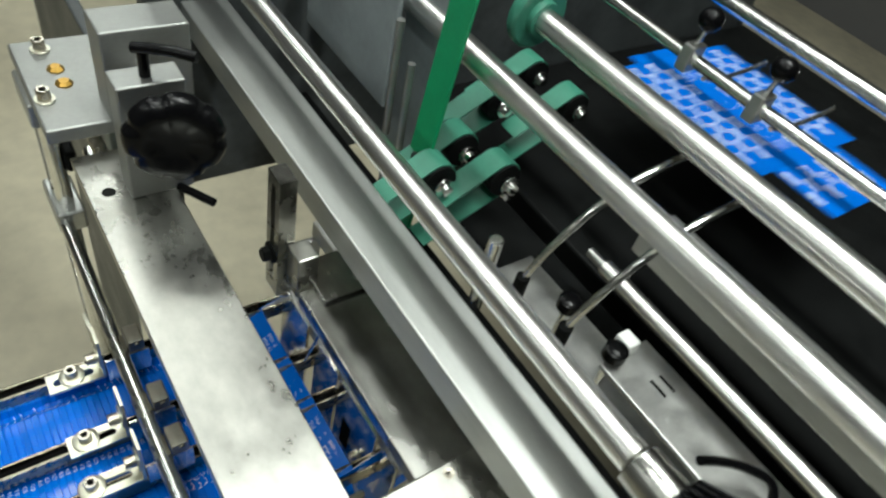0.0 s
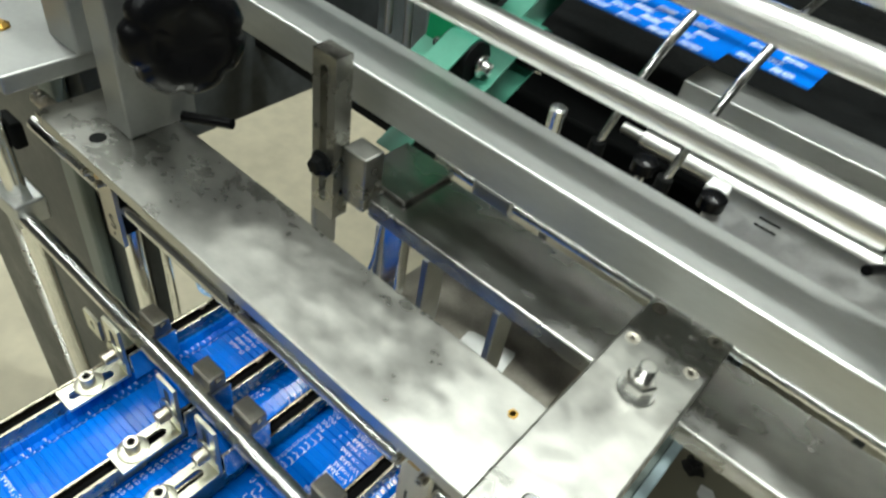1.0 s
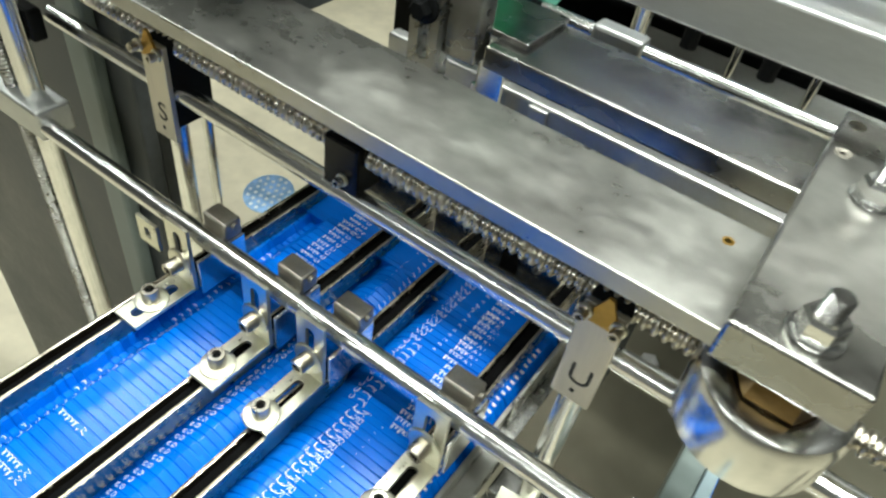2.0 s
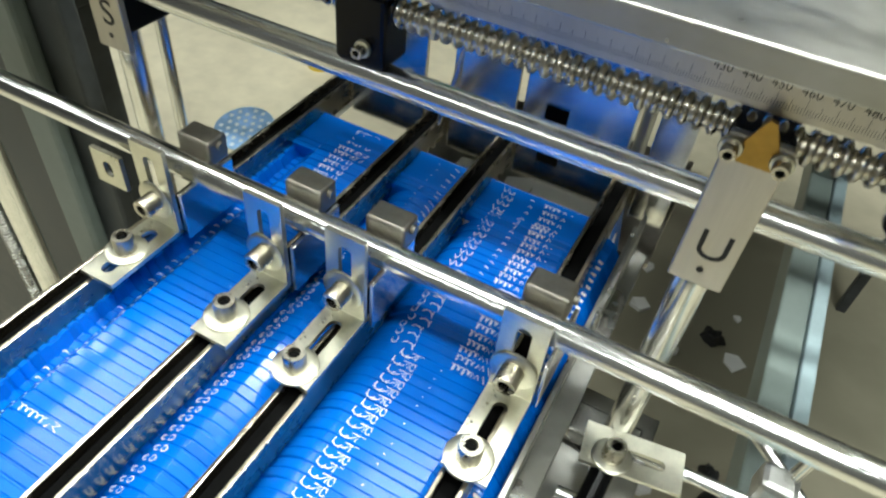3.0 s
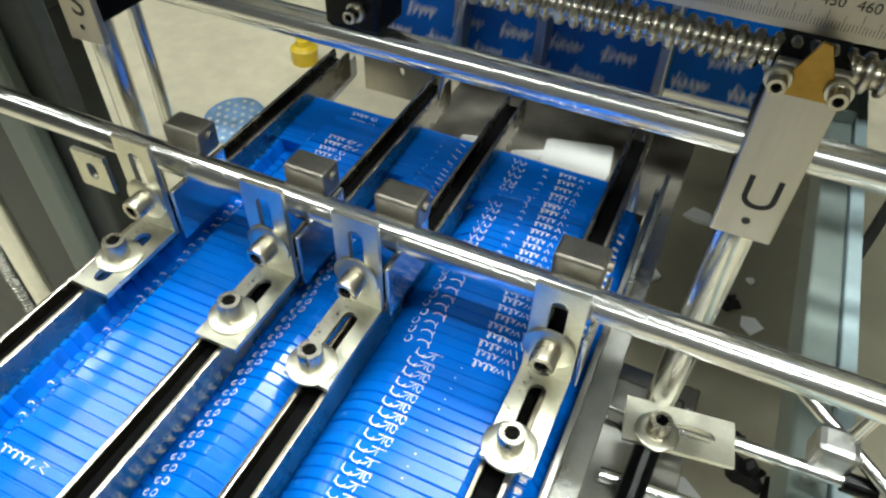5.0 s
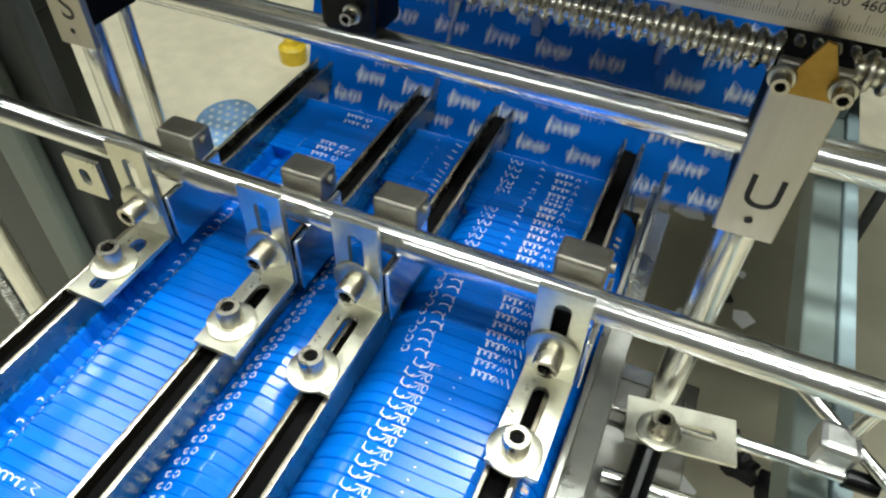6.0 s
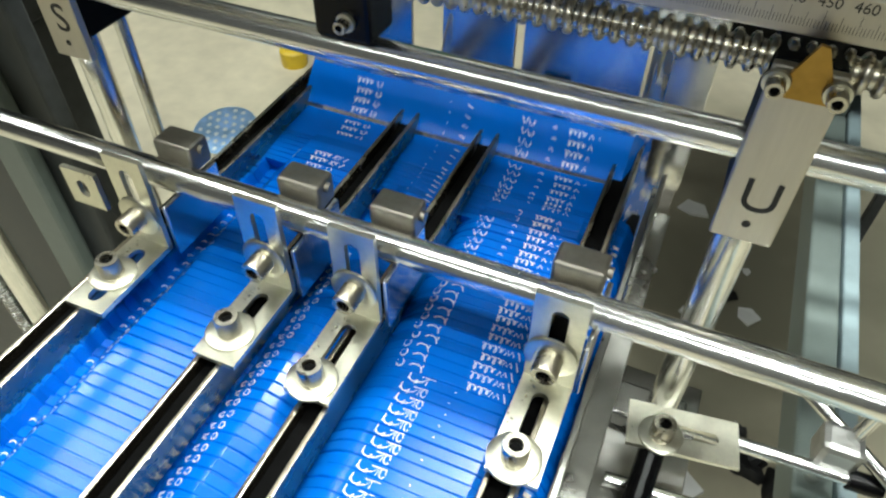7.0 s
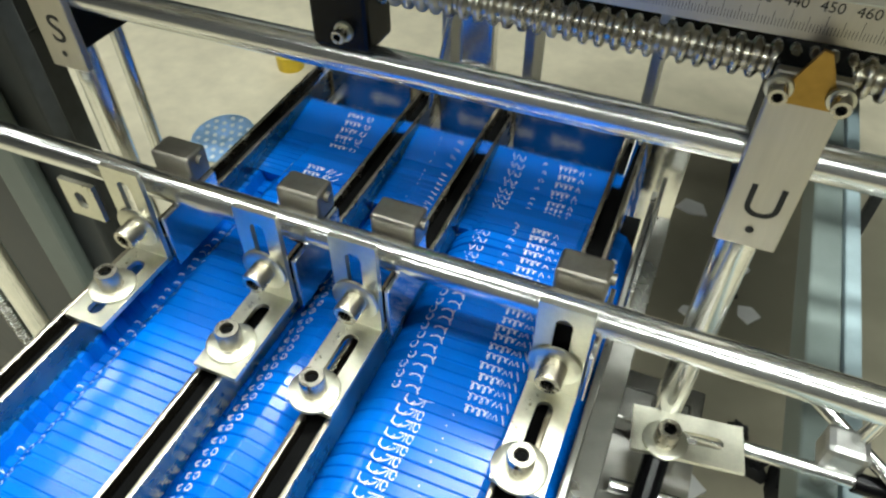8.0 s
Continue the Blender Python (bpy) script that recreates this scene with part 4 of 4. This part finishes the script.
def board_mesh(name, y0, y1, material, lift, nose, PROFILE=PROFILE, words=False, small=False):
    """A carton panel from y0 to y1; its front edge is folded down by nose and it falls away to the back by lift."""
    d = y1 - y0
    ys = [0, 0.005, 0.012, 0.022, 0.034, 0.046, d * 0.6, d]
    bm = bmesh.new()
    layers = []
    for down in (0, 0.005):
        grid = []
        for y in ys:
            roll = nose * max(0, 1 - y / 0.036) ** 2
            grid.append([bm.verts.new((x, y0 + y, z - y * lift - roll - down)) for x, z in PROFILE])
        layers.append(grid)
    top, low = layers
    n, k = len(ys), len(PROFILE)
    for j in range(n - 1):
        for i in range(k - 1):
            bm.faces.new((top[j][i], top[j][i + 1], top[j + 1][i + 1], top[j + 1][i]))
            bm.faces.new((low[j][i], low[j + 1][i], low[j + 1][i + 1], low[j][i + 1])).material_index = 1
    for i in range(k - 1):
        bm.faces.new((top[0][i], low[0][i], low[0][i + 1], top[0][i + 1]))
        bm.faces.new((top[-1][i], top[-1][i + 1], low[-1][i + 1], low[-1][i]))
    for j in range(n - 1):
        bm.faces.new((top[j][0], top[j + 1][0], low[j + 1][0], low[j][0])).material_index = 1
        bm.faces.new((top[j][-1], low[j][-1], low[j + 1][-1], top[j + 1][-1]))
    if words:
        rnd = random.Random(3)
        x0, x1 = PROFILE[0][0], PROFILE[-1][0]
        row = 0
        y = y0 + 0.05
        while y < y1 - 0.04:
            x = x0 + 0.05 + (row % 2) * 0.13
            while x < x1 - 0.18:
                w = rnd.uniform(0.0045, 0.0065)
                for line in (scribble(x, x + 0.15, y, 0.024, 5, rnd.uniform(0, 6)), [(x + 0.005, y - 0.03), (x + 0.02, y + 0.045), (x + 0.06, y + 0.02), (x + 0.03, y - 0.02)], scribble(x + 0.08, x + 0.16, y + 0.012, 0.014, 3, rnd.uniform(0, 6))):
                    ribbon = []
                    for i, (px, py) in enumerate(line):
                        qx, qy = line[min(i + 1, len(line) - 1)]
                        ox, oy = line[max(i - 1, 0)]
                        d = math.hypot(qx - ox, qy - oy) or 1
                        ribbon.append([bm.verts.new((px - sgn * w * (qy - oy) / d, py + sgn * w * (qx - ox) / d, 0.0015)) for sgn in (-1, 1)])
                    for a, b in zip(ribbon, ribbon[1:]):
                        bm.faces.new((a[0], b[0], b[1], a[1])).material_index = 2
                x += 0.26
            y += 0.125
            row += 1
    if small:
        rnd = random.Random(5)
        for shift in (0.0, 0.05, 0.10, 0.15):
            for line in print_strokes(3, rnd):
                ribbon = []
                for i, (px, py) in enumerate(line):
                    qx, qy = line[min(i + 1, len(line) - 1)]
                    ox, oy = line[max(i - 1, 0)]
                    d = math.hypot(qx - ox, qy - oy) or 1
                    ribbon.append([bm.verts.new((px - sgn * 0.002 * (qy - oy) / d, y0 + shift + py + sgn * 0.002 * (qx - ox) / d, 0.0015)) for sgn in (-1, 1)])
                for a, b in zip(ribbon, ribbon[1:]):
                    bm.faces.new((a[0], b[0], b[1], a[1])).material_index = 2
    for v in bm.verts:
        v.co *= U
    me = bpy.data.meshes.new(name)
    bm.to_mesh(me)
    bm.free()
    for p in me.polygons:
        p.use_smooth = True
    me.set_sharp_from_angle(angle=radians(50))
    me.materials.append(material)
    me.materials.append(PAPER)
    me.materials.append(PRINTWHITE)
    return me


STEP, FIRST = 0.886, 0.042   # seconds from board to board, and the first one's start
BOARDS = []


LIFT, NOSE, DROP = -0.10, 0.018, 0.024


def print_strokes(zone, rnd):
    """White printed strokes on the strip of a carton that stays in sight; zone tells which part of the print shows."""
    j = rnd.uniform(-0.006, 0.006)
    out = []
    if zone in (0, 1, 2):
        if zone != 2 or rnd.random() < 0.4:
            out.append(curl(-0.455 + j, 0.018, 0.036, 0.016, 100, rnd.choice((-35, -60, -10))))
        if rnd.random() < 0.5:
            out.append(curl(-0.515 + j, 0.02, 0.012, 0.008, 20, 200, 5))
        out.append(curl(0.075 + j, 0.022, 0.011, 0.010, 60, 330))
        out.append(curl(0.115 + j, 0.022, 0.012, 0.012, 180, 520))
        out.append([(0.055 + j, 0.034), (0.062 + j, 0.018), (0.072 + j, 0.03)])
    if zone == 0 and rnd.random() < 0.6:
        out.append(scribble(-0.385 + j, -0.26 + j, 0.022, 0.015, 5))
        out.append([(-0.25, 0.006), (-0.23, 0.040), (-0.20, 0.034), (-0.225, 0.02), (-0.20, 0.008)])
    if zone in (0, 1):
        out.append([(0.605 + j, 0.042), (0.603 + j, 0.012)])
        out.append(curl(0.622 + j, 0.026, 0.018, 0.018, 200, 340, 6))
        out.append([(0.63 + j, 0.006), (0.655 + j, 0.016), (0.675 + j, 0.036), (0.67 + j, 0.008)])
        out.append([(0.648 + j, 0.034), (0.70 + j, 0.038)])
        if rnd.random() < 0.6:
            out.append(curl(0.69 + j, 0.022, 0.010, 0.016, 0, 330, 7))
        if rnd.random() < 0.7:
            out.append([(0.782, 0.022), (0.788, 0.022)])
        if rnd.random() < 0.5:
            out.append(curl(0.985, 0.02, 0.012, 0.015, 90, 260, 5))
    if zone == 2:
        out.append(curl(0.545 + j, 0.024, 0.013, 0.017, 160, -170))
        out.append(curl(0.605 + j, 0.012, 0.026, 0.020, 150, 20, 6))
        out.append([(0.632 + j, 0.036), (0.628 + j, 0.02), (0.634 + j, 0.006)])
        out.append(scribble(0.80 + j, 0.885 + j, 0.022, 0.016, 4))
        out.append([(0.89, 0.01), (0.897, 0.03), (0.906, 0.012), (0.915, 0.032), (0.925, 0.012)])
        out.append([(0.935, 0.042), (0.95, 0.006)])
    if zone == 3:
        out.append([(0.54 + j, 0.04), (0.555 + j, 0.006), (0.57 + j, 0.038)])
        out.append(curl(0.59 + j, 0.024, 0.012, 0.015, 170, 400))
        out.append([(0.69 + j, 0.02), (0.70 + j, 0.028), (0.712 + j, 0.018)])
        if rnd.random() < 0.5:
            out.append([(0.90, 0.022), (0.908, 0.022)])
    if zone in (3, 4):
        out.append(scribble(0.765 + j, 0.85 + j, 0.022, 0.015, 4))
        out.append([(0.865 + j, 0.010), (0.872 + j, 0.032), (0.885 + j, 0.012)])
        out.append(scribble(-0.33 + j, -0.24 + j, 0.022, 0.014, 4))
        out.append(curl(-0.205 + j, 0.022, 0.014, 0.013, 120, 420))
        out.append([(0.258, 0.03), (0.29, 0.018)])
        out.append([(0.175 + j, 0.02), (0.18 + j, 0.022)])
    if zone == 4:
        out.append([(-0.465 + j, 0.012), (-0.44 + j, 0.032), (-0.42 + j, 0.026)])
        out.append([(-0.445 + j, 0.008), (-0.41 + j, 0.020)])
        out.append([(-0.225 + j, 0.012), (-0.205 + j, 0.034), (-0.19 + j, 0.026), (-0.175 + j, 0.038)])
        out.append([(-0.17 + j, 0.008), (-0.15 + j, 0.03)])
        out.append([(-0.26 + j, 0.02), (-0.252 + j, 0.024)])
        out.append(curl(0.69 + j, 0.02, 0.015, 0.015, 110, -60, 5))
        out.append([(0.785 + j, 0.012), (0.80 + j, 0.034), (0.815 + j, 0.014), (0.832 + j, 0.034), (0.84 + j, 0.02)])
    return out


def skin(x, y):
    """Height of a carton's outer face."""
    for (a, p), (b, q) in zip(PROFILE, PROFILE[1:]):
        if a <= x <= b:
            return p + (q - p) * (x - a) / (b - a) - y * LIFT - NOSE * max(0, 1 - y / 0.007) ** 2 - DROP * min(1, max(0, (y - 0.0375) / 0.006)) ** 2
    return PROFILE[0][1]


def carton_mesh(zone, seed):
    """One nested carton: a folded front edge, a flat strip with its print, and the sheet that runs on under the next carton."""
    rnd = random.Random(seed)
    verts, faces, ids = [], [], []
    ys = (0, 0.002, 0.0045, 0.007, 0.022, 0.0375, 0.0405, 0.0435, 0.2)
    k = len(PROFILE)
    sag = [rnd.uniform(-0.0015, 0.0015) for p in PROFILE]
    for down in (0, 0.005):
        for y in ys:
            verts += [(x, y, skin(x, y) + e - down) for (x, z), e in zip(PROFILE, sag)]
    n = len(ys) * k
    for jj in range(len(ys) - 1):
        for i in range(k - 1):
            a = jj * k + i
            faces += [(a, a + 1, a + k + 1, a + k), (n + a, n + a + k, n + a + k + 1, n + a + 1)]
            ids += [0, 1]
    for i in range(k - 1):
        faces.append((i, n + i, n + i + 1, i + 1))
        ids.append(0)
    # bare board edges beside the third and the last rail
    for x0, x1, y0, y1 in ((0.300, 0.335, 0.004, 0.026), (1.075, 1.098, 0.004, 0.018), (1.112, 1.135, 0.014, 0.028)):
        a = len(verts)
        verts += [(x, y, skin(x, y) + 0.0015) for x, y in ((x0, y0), (x1, y0), (x1, y1), (x0, y1))]
        faces.append((a, a + 1, a + 2, a + 3))
        ids.append(1)
    for line in print_strokes(zone, rnd):
        w = rnd.uniform(0.0013, 0.0020)
        pts = [Vector((x, min(0.0385, max(0.006, y)), 0)) for x, y in line]
        a = len(verts)
        for i, p in enumerate(pts):
            d = (pts[min(i + 1, len(pts) - 1)] - pts[max(i - 1, 0)])
            d = d.normalized() if d.length > 0 else Vector((1, 0, 0))
            for sgn in (-1, 1):
                q = p + sgn * w * Vector((-d.y, d.x, 0))
                verts.append((q.x, q.y, skin(q.x, q.y) + 0.0022))
        for i in range(len(pts) - 1):
            faces.append((a + 2 * i, a + 2 * i + 2, a + 2 * i + 3, a + 2 * i + 1))
            ids.append(2)
    me = bpy.data.meshes.new("carton")
    me.from_pydata([(x * U, y * U, z * U) for x, y, z in verts], [], faces)
    for m in (STACKBLUE, PAPER, PRINTWHITE):
        me.materials.append(m)
    for p, i in zip(me.polygons, ids):
        p.material_index = i
        p.use_smooth = i == 0
    me.update()
    me.set_sharp_from_angle(angle=radians(26))
    return me


def carton_stack():
    ob = thing("carton_stack", (0, 0, REST), "long row of nested blue printed cartons filling the lanes", "carton stack")
    meshes = [[carton_mesh(zone, 10 * zone + v) for v in range(6)] for zone in range(6)]
    rnd = random.Random(7)
    y = -2.3
    while y < 0.86:
        zone = 0 if y < -0.70 else 1 if y < -0.06 else 2 if y < 0.40 else 3 if y < 0.78 else 4
        c = new("carton", rnd.choice(meshes[zone]))
        c.parent = ob
        c.location = Vector((rnd.uniform(-0.005, 0.005), y, rnd.uniform(-0.002, 0.002))) * U
        y += PITCH * rnd.uniform(0.94, 1.08)
    return ob


def running_boards():
    """Flat boards with two flaps each; the flaps fold under as the carton is formed."""
    mid = board_mesh("panel", -0.11, 0.11, STACKBLUE, 0.0, 0.0, FLAT, False, True)
    front = board_mesh("front_flap", -0.5, 0.0, LOGOBLUE, 0.0, 0.0, FLAT, True)
    back = board_mesh("back_flap", 0.0, 0.75, LOGOBLUE, 0.0, 0.0, FLAT, True)
    right = board_mesh("right_flap", -0.4, 0.55, LOGOBLUE, 0.0, 0.0, ((0.0, 0), (0.2, 0), (0.4, 0), (0.6, 0)), True)
    left = board_mesh("left_flap", -0.4, 0.55, LOGOBLUE, 0.0, 0.0, ((-0.12, 0), (-0.08, 0), (-0.04, 0), (0.0, 0)))
    for k in range(11):
        ob = thing("carton_board", (0, 12 + k, 0), "blue printed carton board running through the machine", "carton board", "running boards")
        flaps = []
        for name, me, x, y in (("panel", mid, 0, 0), ("front_flap", front, 0, -0.11), ("back_flap", back, 0, 0.11), ("right_flap", right, 1.05, 0), ("left_flap", left, -0.60, 0)):
            p = new(name, me)
            p.parent = ob
            p.location = (x * U, y * U, 0)
            flaps.append(p)
        BOARDS.append((ob, *flaps[1:]))


STACK = carton_stack()
running_boards()


def between(path, end=8.0):
    """The rows of a path cut to the clip's length, with rows at its start and end."""
    keys = []
    if path[0][0] > 0:
        keys.append((0.0, *path[0][1:]))
    for n, a in enumerate(path):
        b = path[n + 1] if n + 1 < len(path) else None
        if 0 <= a[0] <= end:
            keys.append(a)
        if b:
            for edge in (0.0, end):
                if a[0] < edge < b[0]:
                    s = (edge - a[0]) / (b[0] - a[0])
                    keys.append((edge, *[p + (q - p) * s for p, q in zip(a[1:], b[1:])]))
    if path[-1][0] < end:
        keys.append((end, *path[-1][1:]))
    return sorted(keys)


def motions():
    """The stack creeps forward a notch for each board; each board runs in, tips down, folds and lies against the stack."""
    notch = 0.03
    creep = []
    for n in range(-1, 11):
        t = FIRST + n * STEP
        creep += [(t - 0.15, 0.10 - notch * n), (t - 0.02, 0.10 - notch * (n + 1))]
    walk(STACK, [(t, pose(0, y * U, REST * U)) for t, y in between(creep)])
    for k, (ob, front, back, right, left) in enumerate(BOARDS):
        t0 = FIRST + (k - 1) * STEP
        path = [(t0 - 0.9, 13.0, 1.75, 0, 0, 0), (t0 - 0.3, 7.8, 1.7, 0, 0, 0), (t0, 4.9, 1.42, 0, 0, 0), (t0 + 0.2, 3.0, 1.25, 4, 0, 0),
                (t0 + 0.33, 2.12, 0.88, 36, 0, 0), (t0 + 0.42, 1.88, 0.52, 60, 0, 0), (t0 + 0.50, 1.72, 0.34, 73, 0, 0), (t0 + 0.58, 1.52, 0.10, 75, 0, -6),
                (t0 + 0.65, 1.36, -0.14, 70, 6, -12), (t0 + 0.72, 1.20, -0.24, 56, 70, -55), (t0 + 0.8, 1.10, -0.29, 36, 92, -90), (t0 + 0.9, 0.99, REST + 0.008, 1, 98, -98)]
        n = 1
        while path[-1][0] < 8:
            path.append((t0 + 0.9 + n * STEP, 0.99 - notch * n, REST + 0.008 - 0.004 * n, 1, 98, -98))
            n += 1
        rows = between(path)
        walk(ob, [(t, pose(0, y * U, z * U, a)) for t, y, z, a, f, g in rows])
        walk(front, [(t, pose(0, -0.11 * U, 0, f)) for t, y, z, a, f, g in rows])
        walk(back, [(t, pose(0, 0.11 * U, 0, g)) for t, y, z, a, f, g in rows])
        walk(right, [(t, pose(1.05 * U, 0, 0, 0, f * 0.84)) for t, y, z, a, f, g in rows])
        walk(left, [(t, pose(-0.60 * U, 0, 0, 0, -f * 0.92)) for t, y, z, a, f, g in rows])
    dip = []
    for n in range(-1, 10):
        t = FIRST + n * STEP
        dip += [(t - 0.34, 0.95, 0.30), (t - 0.22, 0.35, 0.12), (t - 0.10, -0.45, 0.0), (t, -0.80, 0.0), (t + 0.08, -0.78, 0.0), (t + 0.16, -0.46, 0.0), (t + 0.26, -0.30, 0.0), (t + 0.36, 0.0, 0.02), (t + 0.46, 0.75, 0.25)]
    walk(PLUNGER, [(t, pose(0.5 * U, (1.32 + y) * U, z * U)) for t, z, y in between(dip)])


motions()
